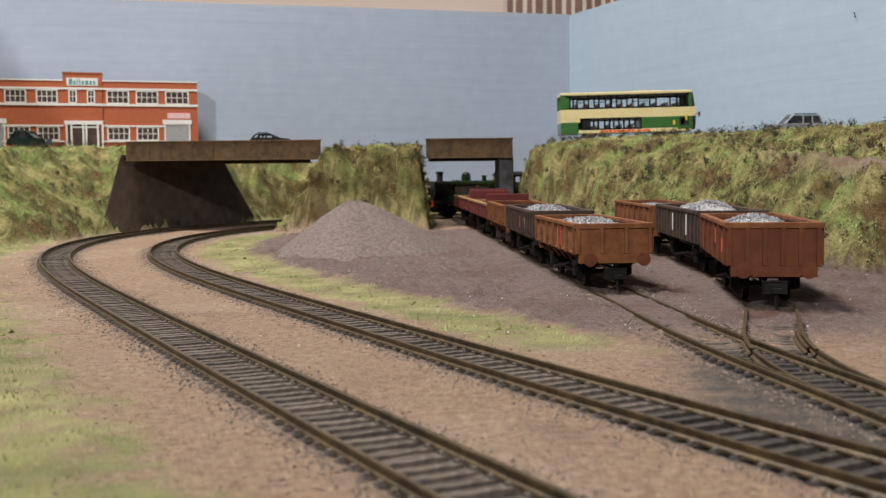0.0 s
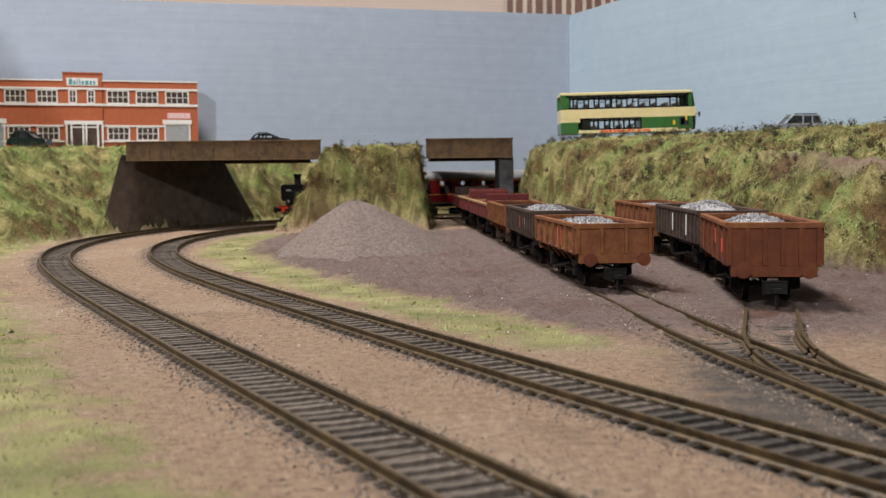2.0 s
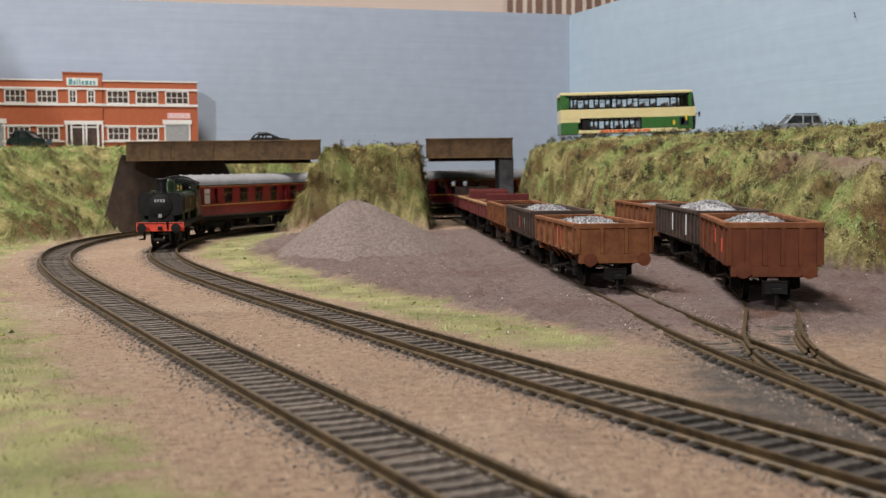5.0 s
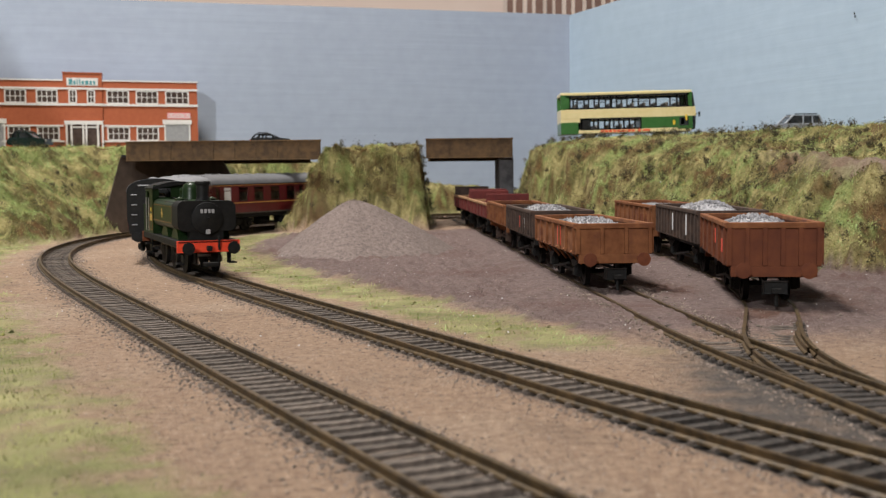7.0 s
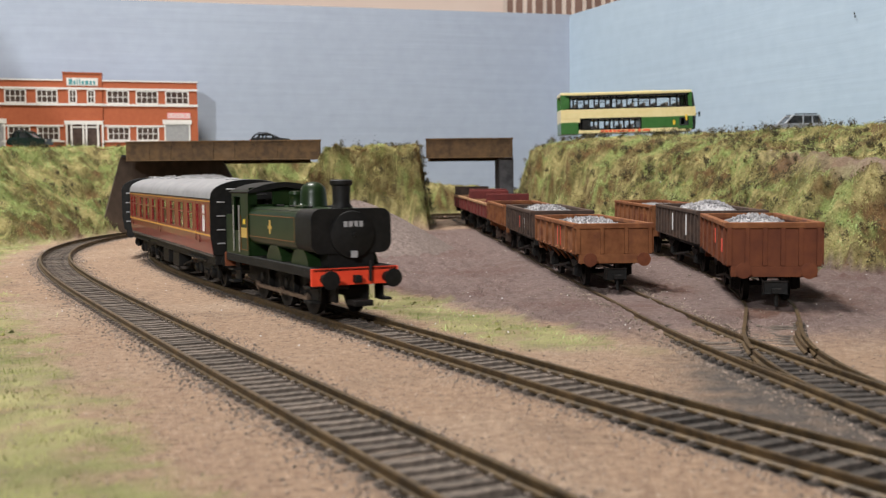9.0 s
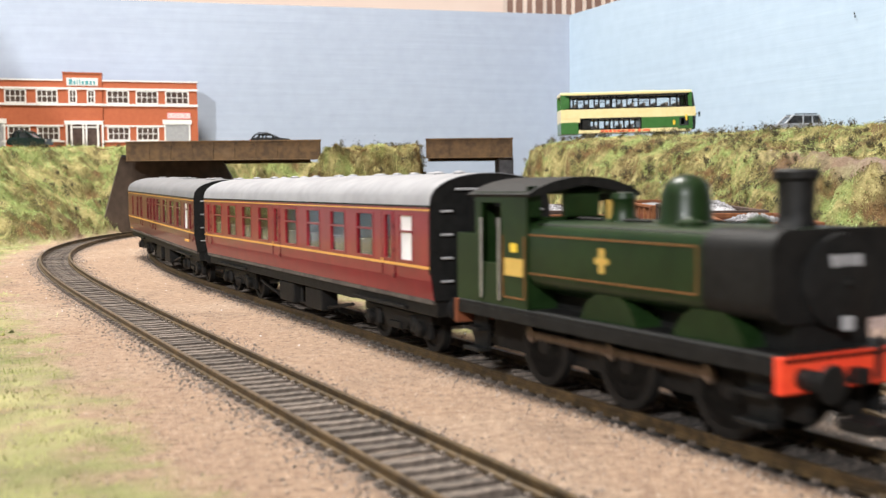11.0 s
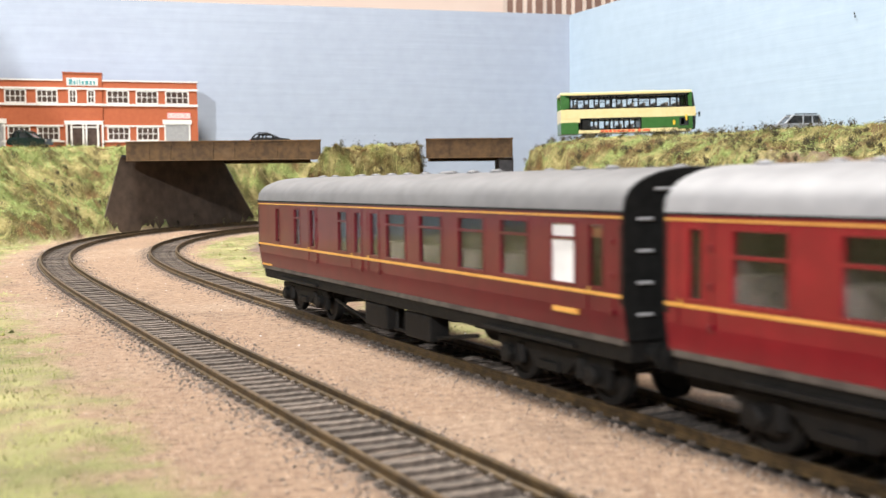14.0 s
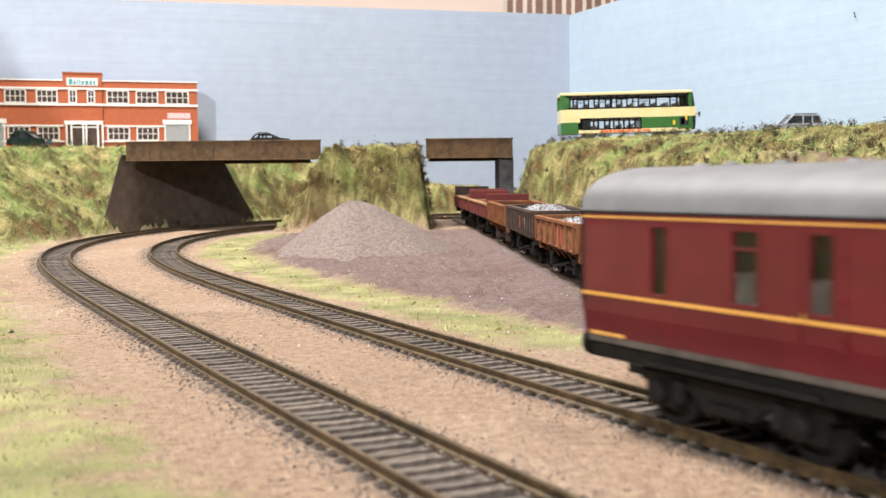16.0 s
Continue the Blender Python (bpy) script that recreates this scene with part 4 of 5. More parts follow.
    for y, sg in ((0.0, -1), (length, 1)):
        bm = bmesh.new()
        outline = [(-w + 1.2, z0)] + [(-w, 24.0)] + arc_roof(w, z1, 48.7)[0:] + [(w, 24.0), (w - 1.2, z0)]
        a, b = sorted((y + sg * 0.3, y - sg * 0.9))
        prism(bm, outline, a, b, "y")
        end = part("body_end", bm, "black", ob)
        bm = bmesh.new()
        a, b = sorted((y + sg * 0.3, y + sg * 5.0))
        for x0, x1 in ((-6.4, -5.2), (5.2, 6.4)):
            box(bm, x0, x1, a, b, 15, 41, 0.2)
        box(bm, -6.4, 6.4, a, b, 40, 42.4, 0.3)
        for q in range(5):
            yy = y + sg * (0.8 + q * 0.9)
            box(bm, -7.0, -5.2, yy - 0.2, yy + 0.2, 15, 41.5)
            box(bm, 5.2, 7.0, yy - 0.2, yy + 0.2, 15, 41.5)
        part("gangway_bellows", bm, "black", end)
        part_box("gangway_door", (-5.2, 5.2, min(y, y + sg * 0.6), max(y, y + sg * 0.6), 15, 40), "inside", end)
        bm = bmesh.new()
        for zz in (21, 27, 33, 39):
            for x in (-13.5, 13.5):
                rod(bm, (x - 1.7, y + sg * 1.0, zz), (x + 1.7, y + sg * 1.0, zz), 0.35, 6)
        rod(bm, (-11, y + sg * 1.0, 44.6), (11, y + sg * 1.0, 44.6), 0.35, 6)
        part("end_step", bm, "shutter", end)
        for x in (-11.4, 11.4):
            buffer(ob, x, y, 13.6, sg, "black", "black", 3.0, 5.0)
        bm = bmesh.new()
        a, b = sorted((y, y + sg * 5.5))
        box(bm, -2, 2, a, b, 6, 8, 0.3)
        part("coupling", bm, "under", ob)
    bm = bmesh.new()
    box(bm, -w + 2.2, w - 2.2, 0.5, length - 0.5, 11.6, 16.1, 0.3)
    under = part("underframe", bm, "under", ob)
    for y0, y1, x0, x1 in ((92, 108, 9, 15), (116, 132, -15, -9), (88, 104, -15, -9), (120, 136, 9, 15)):
        part_box("battery_box", (x0, x1, y0, y1, 4.2, 11.2), "under", under, 0.5)
    for sx in (-1, 1):
        bm = bmesh.new()
        rod(bm, (sx * 12.5, 66, 8.6), (sx * 12.5, 92, 4.6), 0.55, 6)
        rod(bm, (sx * 12.5, 92, 4.6), (sx * 12.5, 136, 4.6), 0.55, 6)
        rod(bm, (sx * 12.5, 136, 4.6), (sx * 12.5, 162, 8.6), 0.55, 6)
        for yy in (92, 114, 136):
            rod(bm, (sx * 12.5, yy, 4.6), (sx * 12.5, yy, 11.2), 0.5, 6)
        part("truss_rod", bm, "under", under)
        a, b = sorted((sx * 14, sx * 17.0))
        for y0, y1 in ((18, 56), (170, 210)):
            part_box("step_board", (a, b, y0, y1, 12.2, 13.0), "under", under)
    part_box("corridor_wall", (7.0, 7.8, 3, length - 3, 16.2, 33), "seat_cloth", ob)
    bm = bmesh.new()
    lathe(bm, [(3.2, -7), (3.4, -6), (3.4, 6), (3.2, 7)], (3, 78, 7.4), "y", 14)
    part("vacuum_cylinder", bm, "under", under, smooth=True)
    part_box("compartment_floor", (-w + 1, w - 1, 1, length - 1, 15, 16.2), "inside", ob)
    for c, q in windows:
        if q > 6 and c not in frosted:
            bm = bmesh.new()
            for e in (-1, 1):
                box(bm, -w + 2, 6.8, c + e * 8.5 - 1.5, c + e * 8.5 + 1.5, 16.2, 30, 0.6)
                box(bm, -w + 2, 6.8, c + e * 6 - 3, c + e * 6 + 3, 16.2, 21, 0.6)
            part("seat", bm, "seat_cloth", ob)
            part_box("partition", (-w + 1.2, 6.8, c + 12.0, c + 12.6, 16.2, 40), "seat_cloth", ob)
    for y in (34.0, length - 34.0):
        bg = bogie(ob, y)
        for q in (-17, 17):
            TURNING.append((wheelset(ob, y + q, 6.6), 6.6))
    return ob


SK = coach("coach", "bright maroon passenger coach with yellow lining and pale grey roof", "maroon", "roof",
           [(205.5, 12.4), (183.5, 12.4), (162.2, 12.4), (140.6, 12.4), (125.3, 4.8), (109, 12.4), (86.5, 12.4), (64.4, 12.4), (42.8, 12.4), (26.1, 4.8), (14.4, 8.3), (220.3, 3.8)],
           {14.4}, (125.3, 26.1, 220.3), 4.8)
BSK = coach("coach", "darker maroon brake coach with guard's doors and grey roof", "maroon_dark", "roof_dark",
            [(205.2, 4.6), (184.2, 6.2), (168.7, 5.0), (142.0, 7.6), (129.8, 5.4), (117.4, 6.0), (102.6, 13), (81.2, 13), (59.6, 13), (39.7, 12), (20.3, 9.2), (8.6, 5.2)],
            {20.3}, (130.7, 118, 7.2, 168.5), 3.4)

for sx_ in (-1, 1):
    a_, b_ = sorted((sx_ * 17.6, sx_ * 18.05))
    part_box("running_number", (a_, b_, 15.0, 24.0, 19.6, 20.6), "gold", BSK)
    a_, b_ = sorted((sx_ * 16.9, sx_ * 17.35))
    part_box("end_marking", (a_, b_, 216.0, 226.0, 16.4, 17.0), "gold", BSK)


def locomotive():
    ob = thing("locomotive", "dark green pannier tank steam locomotive with red buffer beam", "locomotive")
    L = 108.0
    frame_ = part_box("footplate", (-15.5, 15.5, 0, L, 16.4, 17.8), "black", ob, 0.3)
    for sx in (-1, 1):
        part_box("frame_plate", (min(sx * 6.2, sx * 5.2), max(sx * 6.2, sx * 5.2), 3, L - 3, 5.5, 16.4), "under", frame_)
        a, b = sorted((sx * 14.6, sx * 15.6))
        part_box("valance", (a, b, 1.2, L - 1.2, 14.6, 16.8), "black", frame_)
    for y, sg in ((0.0, -1), (L, 1)):
        a, b = sorted((y, y - sg * 1.4))
        beam = part_box("buffer_beam", (-16, 16, a, b, 11.8, 17.8), "buffer_red" if y == 0.0 else "rust_red", ob, 0.2, "bright red buffer beam" if y == 0.0 else "dull dark red rear buffer beam")
        for x in (-11.4, 11.4):
            buffer(beam, x, y, 14.2, sg, "black", "black", 3.2, 6.5)
        bm = bmesh.new()
        box(bm, -1.2, 1.2, min(y, y + sg * 3.0), max(y, y + sg * 3.0), 12.6, 15.2, 0.3)
        rod(bm, (5.0, y + sg * 1, 13), (5.0, y + sg * 1.4, 20), 0.6, 6)
        part("drawhook", bm, "black", beam)
        bm = bmesh.new()
        box(bm, -3.5, 3.5, min(y, y + sg * 7), max(y, y + sg * 7), 5.0, 7.0, 0.4)
        part("coupling", bm, "under", ob)
    # tanks, boiler and smokebox
    def rounded(x0, x1, z0, z1, r, n=6):
        pts = []
        for cx, cz, a0 in ((x1 - r, z0 + r, -90), (x1 - r, z1 - r, 0), (x0 + r, z1 - r, 90), (x0 + r, z0 + r, 180)):
            for k in range(n + 1):
                a = radians(a0 + 90 * k / n)
                pts.append((cx + r * math.cos(a), cz + r * math.sin(a)))
        return pts
    for sx in (-1, 1):
        bm = bmesh.new()
        a, b = sorted((sx * 3.0, sx * 14.6))
        prism(bm, rounded(a, b, 22.6, 37.6, 3.4), 20.0, 78, "y")
        tank = part("pannier_tank", bm, "loco_green", ob, smooth=True)
        bm = bmesh.new()
        prism(bm, rounded(a, b, 22.6, 37.7, 3.5), 4.0, 20.0, "y")
        part("smokebox_wrapper", bm, "black", tank, smooth=True)
        bm = bmesh.new()
        for yy in (21.2, 76.6):
            box(bm, min(sx * 14.5, sx * 14.68), max(sx * 14.5, sx * 14.68), yy - 0.15, yy + 0.15, 26, 34.5)
        for zz in (26.0, 34.5):
            box(bm, min(sx * 14.5, sx * 14.68), max(sx * 14.5, sx * 14.68), 21.2, 76.6, zz - 0.15, zz + 0.15)
        part("lining", bm, "orange", tank)
        bm = bmesh.new()
        x0, x1 = sorted((sx * 14.5, sx * 14.75))
        box(bm, x0, x1, 46.8, 51.2, 29.6, 30.8)
        box(bm, x0, x1, 48.2, 49.8, 27.8, 32.8)
        part("tank_emblem", bm, "brass", tank)
        bm = bmesh.new()
        lathe(bm, [(2.6, 0), (2.6, 1.0), (1.2, 1.5), (0.5, 2.0)], (sx * 8.5, 30, 37.4), "z", 14)
        part("tank_filler", bm, "loco_green", tank)
        bm = bmesh.new()
        for yy in (30, 46, 62):
            rod(bm, (sx * 4.5, yy, 38.0), (sx * 4.5, yy + 9, 38.0), 0.35, 6)
        rod(bm, (sx * 13.2, 6, 36.6), (sx * 13.2, 74, 36.6), 0.35, 6)
        part("handrail", bm, "under", tank)
        for yy in (20.0, 49.0):
            bm = bmesh.new()
            n = 14
            arc = [(yy + 9.6 * math.cos(math.pi * k / n), 15.6 + 8.4 * math.sin(math.pi * k / n)) for k in range(n + 1)]
            a2, b2 = sorted((sx * 6.5, sx * 13.2))
            prism(bm, arc, a2, b2, "x")
            part("splasher", bm, "loco_green", ob)
        for yy, zz in ((4, 5.5), (98, 5.5)):
            bm = bmesh.new()
            box(bm, min(sx * 12, sx * 15.2), max(sx * 12, sx * 15.2), yy, yy + 7, zz, zz + 0.8)
            box(bm, min(sx * 12, sx * 15.2), max(sx * 12, sx * 15.2), yy, yy + 7, zz + 5, zz + 5.8)
            box(bm, min(sx * 11.6, sx * 12.2), max(sx * 11.6, sx * 12.2), yy, yy + 7, zz, 16.4)
            part("footstep", bm, "black", ob)
    bm = bmesh.new()
    lathe(bm, [(9.6, 5.0), (10.0, 5.2), (10.0, 78)], (0, 0, 28.0), "y", 30)
    boiler = part("boiler", bm, "loco_green", ob, smooth=True)
    bm = bmesh.new()
    box(bm, -8.5, 8.5, 4, 20, 17, 24)
    box(bm, -7, 7, 20, 76, 15, 22)
    part("saddle", bm, "black", ob)
    bm = bmesh.new()
    prism(bm, rounded(-14.8, 14.8, 22.4, 37.9, 3.6), 3.2, 4.2, "y")
    front = part("smokebox_front", bm, "black", ob, smooth=True)
    bm = bmesh.new()
    lathe(bm, [(8.2, 3.2), (8.0, 2.2), (5.0, 1.4), (0.8, 1.0), (0.6, 0.2)], (0, 0, 29.0), "y", 28)
    door = part("smokebox_door", bm, "black", front, smooth=True)
    for k in range(4):
        part_box("number_bar", (-3.6 + 1.9 * k, -2.3 + 1.9 * k, 1.2, 1.6, 31.6, 33.6), "shutter", door)
    bm = bmesh.new()
    box(bm, -1.2, 1.2, 0.6, 1.5, 21.0, 23.4, 0.3)
    part("lamp_iron", bm, "shutter", front)
    bm = bmesh.new()
    lathe(bm, [(4.6, 36.5), (3.5, 38.4), (3.1, 40), (3.3, 45.6), (4.0, 46.2), (4.1, 47.4), (3.4, 47.9), (2.6, 47.6), (2.4, 44)], (0, 12.5, 0), "z", 24)
    part("chimney", bm, "black", ob, smooth=True)
    bm = bmesh.new()
    lathe(bm, [(6.2, 36.5), (5.2, 38.6), (4.9, 43), (4.4, 45.2), (3.0, 46.6), (1.2, 47.2), (0.2, 47.3)], (0, 41, 0), "z", 24)
    part("dome", bm, "loco_green", ob, smooth=True)
    bm = bmesh.new()
    lathe(bm, [(3.4, 36.8), (2.5, 39), (2.3, 41.5), (2.8, 42.4), (2.4, 43.6), (0.8, 43.8)], (0, 61, 0), "z", 20)
    part("safety_valve", bm, "loco_green", ob, smooth=True)
    bm = bmesh.new()
    rod(bm, (3, 70, 37), (3, 70, 42), 0.6, 8)
    rod(bm, (5, 72, 37), (5, 72, 41.5), 0.6, 8)
    part("whistle", bm, "brass", ob)
    # cab and bunker
    cab = new("cab")
    cab.parent = ob
    cab.empty_display_size = 0.005
    for sx in (-1, 1):
        bm = bmesh.new()
        a, b = sorted((sx * 15.0, sx * 14.2))
        box(bm, a, b, 76, 87, 17.8, 44)
        part("cab_side", bm, "loco_green", cab)
        part_box("cab_door", (a, b, 87, 96, 17.8, 27.5), "loco_green", cab)
        part_box("cab_lintel", (a, b, 87, 96, 41.5, 44), "loco_green", cab)
        part_box("cab_pillar", (a, b, 96, 99, 17.8, 44), "loco_green", cab)
        part_box("bunker_side", (a, b, 99, 108, 17.8, 34), "loco_green", cab)
        x0, x1 = sorted((sx * 14.9, sx * 15.2))
        part_box("number_plate", (x0, x1, 77.6, 85.4, 25.0, 29.0), "brass", cab, 0, "brass number plate")
        part_box("power_disc", (x0, x1, 80.2, 82.8, 30.4, 32.4), "yellow", cab)
        bm = bmesh.new()
        for yy in (77.0, 86.2):
            box(bm, x0, x1 if sx > 0 else x1, yy - 0.15, yy + 0.15, 20, 34)
        box(bm, x0, x1, 77, 86.2, 19.9, 20.2)
        part("lining", bm, "orange", cab)
        bm = bmesh.new()
        rod(bm, (sx * 15.4, 87.4, 19), (sx * 15.4, 87.4, 38), 0.3, 6)
        rod(bm, (sx * 15.4, 95.6, 19), (sx * 15.4, 95.6, 38), 0.3, 6)
        part("handrail", bm, "steel", cab)
    bm = bmesh.new()
    for x0, x1 in ((-14.4, -11.2), (-4.6, 4.6), (11.2, 14.4)):
        box(bm, x0, x1, 76, 77, 37, 45)
    box(bm, -14.4, 14.4, 76, 77, 17.8, 38.4)
    box(bm, -14.4, 14.4, 76, 77, 43.4, 45.2)
    part("cab_front", bm, "loco_green", cab)
    bm = bmesh.new()
    box(bm, -14.4, 14.4, 98, 99, 17.8, 36)
    box(bm, -14.4, -10, 98, 99, 35.9, 44)
    box(bm, 10, 14.4, 98, 99, 35.9, 44)
    part("cab_back", bm, "loco_green", cab)
    part_box("bunker_back", (-14.4, 14.4, 107, 108, 17.8, 34), "loco_green", cab)
    bm = bmesh.new()
    outline = [(-15.6, 43.4)] + [(15.6 * math.sin(radians(a)) / math.sin(radians(46)), 43.4 + 3.9 * (math.cos(radians(a)) - math.cos(radians(46))) / (1 - math.cos(radians(46)))) for a in range(-42, 43, 6)] + [(15.6, 43.4), (15.2, 42.8), (0, 45.4), (-15.2, 42.8)]
    prism(bm, outline, 74.5, 101.5, "y")
    part("cab_roof", bm, "black", cab, smooth=True)
    bm = bmesh.new()
    box(bm, -13.8, 13.8, 99.5, 107, 30, 33.2, 0.6)
    part("bunker_coal", bm, "black", cab)
    for y in (20.0, 49.0, 79.0):
        TURNING.append((wheelset(ob, y, 9.0, 15.0, "under", 14), 9.0))
    rods = []
    for sx in (-1, 1):
        bm = bmesh.new()
        a, b = sorted((sx * 9.0, sx * 10.0))
        box(bm, a, b, 20, 79, -0.7, 0.7)
        for y in (20.0, 49.0, 79.0):
            lathe(bm, [(1.6, a - 0.1), (1.6, b + 0.1)], (0, y, 0), "x", 12)
        r = part("coupling_rod", bm, "rod", ob)
        rods.append(r)
    return ob, rods


LOCO, RODS = locomotive()


# ---- sidings ----
lay_track("railway_track", "half-buried siding with rusty brown rails", LINE_C, 0, 960, seed=4, length=22.0, last=300)
lay_track("railway_track", "half-buried curved siding leaving a turnout", LINE_D, 108, 640, seed=5, length=22.0, last=240)


def build_turnout():
    """Blades, crossing and check rails where the curved siding leaves the straight one."""
    ob = thing("turnout", "rusty turnout with crossing vee and check rails", "railway turnout")
    for off, s0, s1 in ((-8.6, 6, 108), (8.6, 6, 108)):
        V, F = rail_mesh(LINE_D, off, s0, s1, -2.3, -0.05, 0.5)
        arrays_object("switch_rail", V, F, "rail", ob)
    for line, off, s0, s1 in ((LINE_C, -6.9, 118, 158), (LINE_D, 6.9, 112, 150)):
        V, F = rail_mesh(line, off, s0, s1, -2.3, -0.1, 0.4)
        arrays_object("check_rail", V, F, "rail", ob)


build_turnout()


# ---- factory building ----
def build_factory():
    ob = thing("factory", "two-storey orange brick factory with white window bands and a name board", "building",
               at_mm(-305, 1330, 0, 196.05))
    # local x runs to the viewer's left along the facade, local -y... the face looks along local +y
    z0, z1 = 86.0, 176.0
    wall = part_box("wall", (0, 300, -38, 0, z0, z1), "brick", ob)
    part_box("parapet", (-0.8, 300.8, -38.5, 0.9, z1, z1 + 1.6), "frame_white", wall)
    tower = part_box("entrance_tower", (113, 158, -20, 2.2, z0, 185), "brick", ob)
    part_box("parapet", (112.4, 158.6, -21, 3.0, 185, 186.4), "brick", tower)

    def band(u0, u1, za, zb, y=0.0, d=1.2, mat="frame_white", name="band"):
        return part_box(name, (u0, u1, y - 0.4, y + d, za, zb), mat, wall)

    for u0, u1 in ((-0.8, 113), (158, 300)):
        band(u0, u1, 165.6, 168.0)
        band(u0, u1, 146.2, 149.0)
    band(112.4, 158.6, 165.6, 168.0, 2.2)
    band(112.4, 158.6, 146.2, 149.0, 2.2)
    for u0, u1 in ((40, 113), (158, 228)):
        band(u0, u1, 121.0, 123.0)
        band(u0, u1, 102.4, 104.2)

    def window(u0, u1, za, zb, cols, rows, y=0.0):
        w = new("window")
        w.parent = ob
        w.empty_display_size = 0.01
        part_box("window_pane", (u0, u1, y - 0.3, y + 0.15, za, zb), "window_dark", w)
        bm = bmesh.new()
        for i in range(cols + 1):
            u = u0 + (u1 - u0) * i / cols
            t = 0.8 if i in (0, cols) else 0.4
            box(bm, u - t, u + t, y - 0.2, y + 0.9, za, zb)
        for j in range(rows + 1):
            z = za + (zb - za) * j / rows
            t = 0.7 if j in (0, rows) else 0.4
            box(bm, u0, u1, y - 0.2, y + 0.9, z - t, z + t)
        part("window_frame", bm, "frame_white", w)

    for a, b in ((11, 38), (48, 73), (82.5, 107.5), (165, 188), (200.5, 223.5), (238, 262)):
        window(a, b, 149.6, 164.8, 4, 2)
    for a, b in ((122, 130), (143, 151)):
        window(a, b, 149.6, 164.8, 2, 2, 2.2)
    for a, b in ((48, 73), (82.5, 107.5), (164, 188), (197, 221)):
        window(a, b, 105.0, 120.6, 4, 2)
    for (a, b) in ((11, 39), (226, 255)):
        s = part_box("shutter_door", (a, b, -0.4, 0.5, z0, 124.5), "shutter", ob)
        for k in range(16):
            part_box("shutter_slat", (a, b, 0.5, 0.9, z0 + 1 + k * 2.35, z0 + 2.5 + k * 2.35), "shutter", s)
        bm = bmesh.new()
        box(bm, a - 3.5, b + 3.5, -0.4, 1.6, 124.5, 130.0)
        box(bm, a - 1.8, a, -0.4, 1.3, z0, 124.5)
        box(bm, b, b + 1.8, -0.4, 1.3, z0, 124.5)
        part("door_surround", bm, "frame_white", s)
    d = part_box("entrance_door", (116, 154, 2.0, 2.7, z0, 124), "window_dark", ob)
    bm = bmesh.new()
    for u in (113.5, 119.0, 132.5, 136.0, 149.5, 155.0):
        box(bm, u - 1.1, u + 1.1, 2.4, 3.5, z0, 124)
    box(bm, 112.6, 157.4, 2.4, 3.7, 123.5, 128.0)
    box(bm, 119, 150, 2.4, 3.4, 119.5, 121)
    part("door_frame", bm, "frame_white", d)
    sign = part_box("name_board", (117.5, 153.5, 2.2, 3.0, 170.2, 179.5), "frame_white", ob)
    for k, w in enumerate((4.2, 2.6, 1.4, 1.4, 2.8, 4.0, 2.6, 2.4)):
        u = 151.2 - sum((4.2, 2.6, 1.4, 1.4, 2.8, 4.0, 2.6, 2.4)[:k]) - k * 1.3
        tall = 6.6 if k in (0, 2, 3) else 4.6
        part_box("lettering_bar", (u - w, u, 3.0, 3.3, 171.6, 171.6 + tall), "sign_teal", sign)
    plate = part_box("goods_sign", (9, 36.5, 0.0, 0.7, 131.5, 138.8), "frame_white", ob)
    text = bpy.data.curves.new("goods_sign_words", "FONT")
    text.body, text.size, text.extrude, text.align_x, text.align_y = "GOODS OUT", 5.0 * M, 0.1 * M, "CENTER", "CENTER"
    text.materials.append(MAT["sign_pink"])
    words = new("goods_sign_words", text)
    words.parent = plate
    words.matrix_basis = at_mm(22.7, 0.85, 135.1, 180, 90)
    bm = bmesh.new()
    box(bm, 9, 36.5, 0.3, 0.8, 131.5, 132.2)
    box(bm, 9, 36.5, 0.3, 0.8, 138.1, 138.8)
    part("sign_border", bm, "sign_pink", plate)
    return ob


build_factory()


# ---- road vehicles ----
def wheel(parent, x, y, z, r, axis="y", w=2.4):
    bm = bmesh.new()
    lathe(bm, [(r * 0.6, -w / 2), (r, -w / 2), (r, w / 2), (r * 0.6, w / 2)], (x, y, z), axis, 20)
    t = part("tyre", bm, "tyre", parent, smooth=True)
    bm = bmesh.new()
    lathe(bm, [(0.4, -w / 2 - 0.2), (r * 0.6, -w / 2 - 0.1), (r * 0.6, w / 2 + 0.1), (0.4, w / 2 + 0.2)], (x, y, z), axis, 16)
    part("wheel_rim", bm, "steel", t, smooth=True)


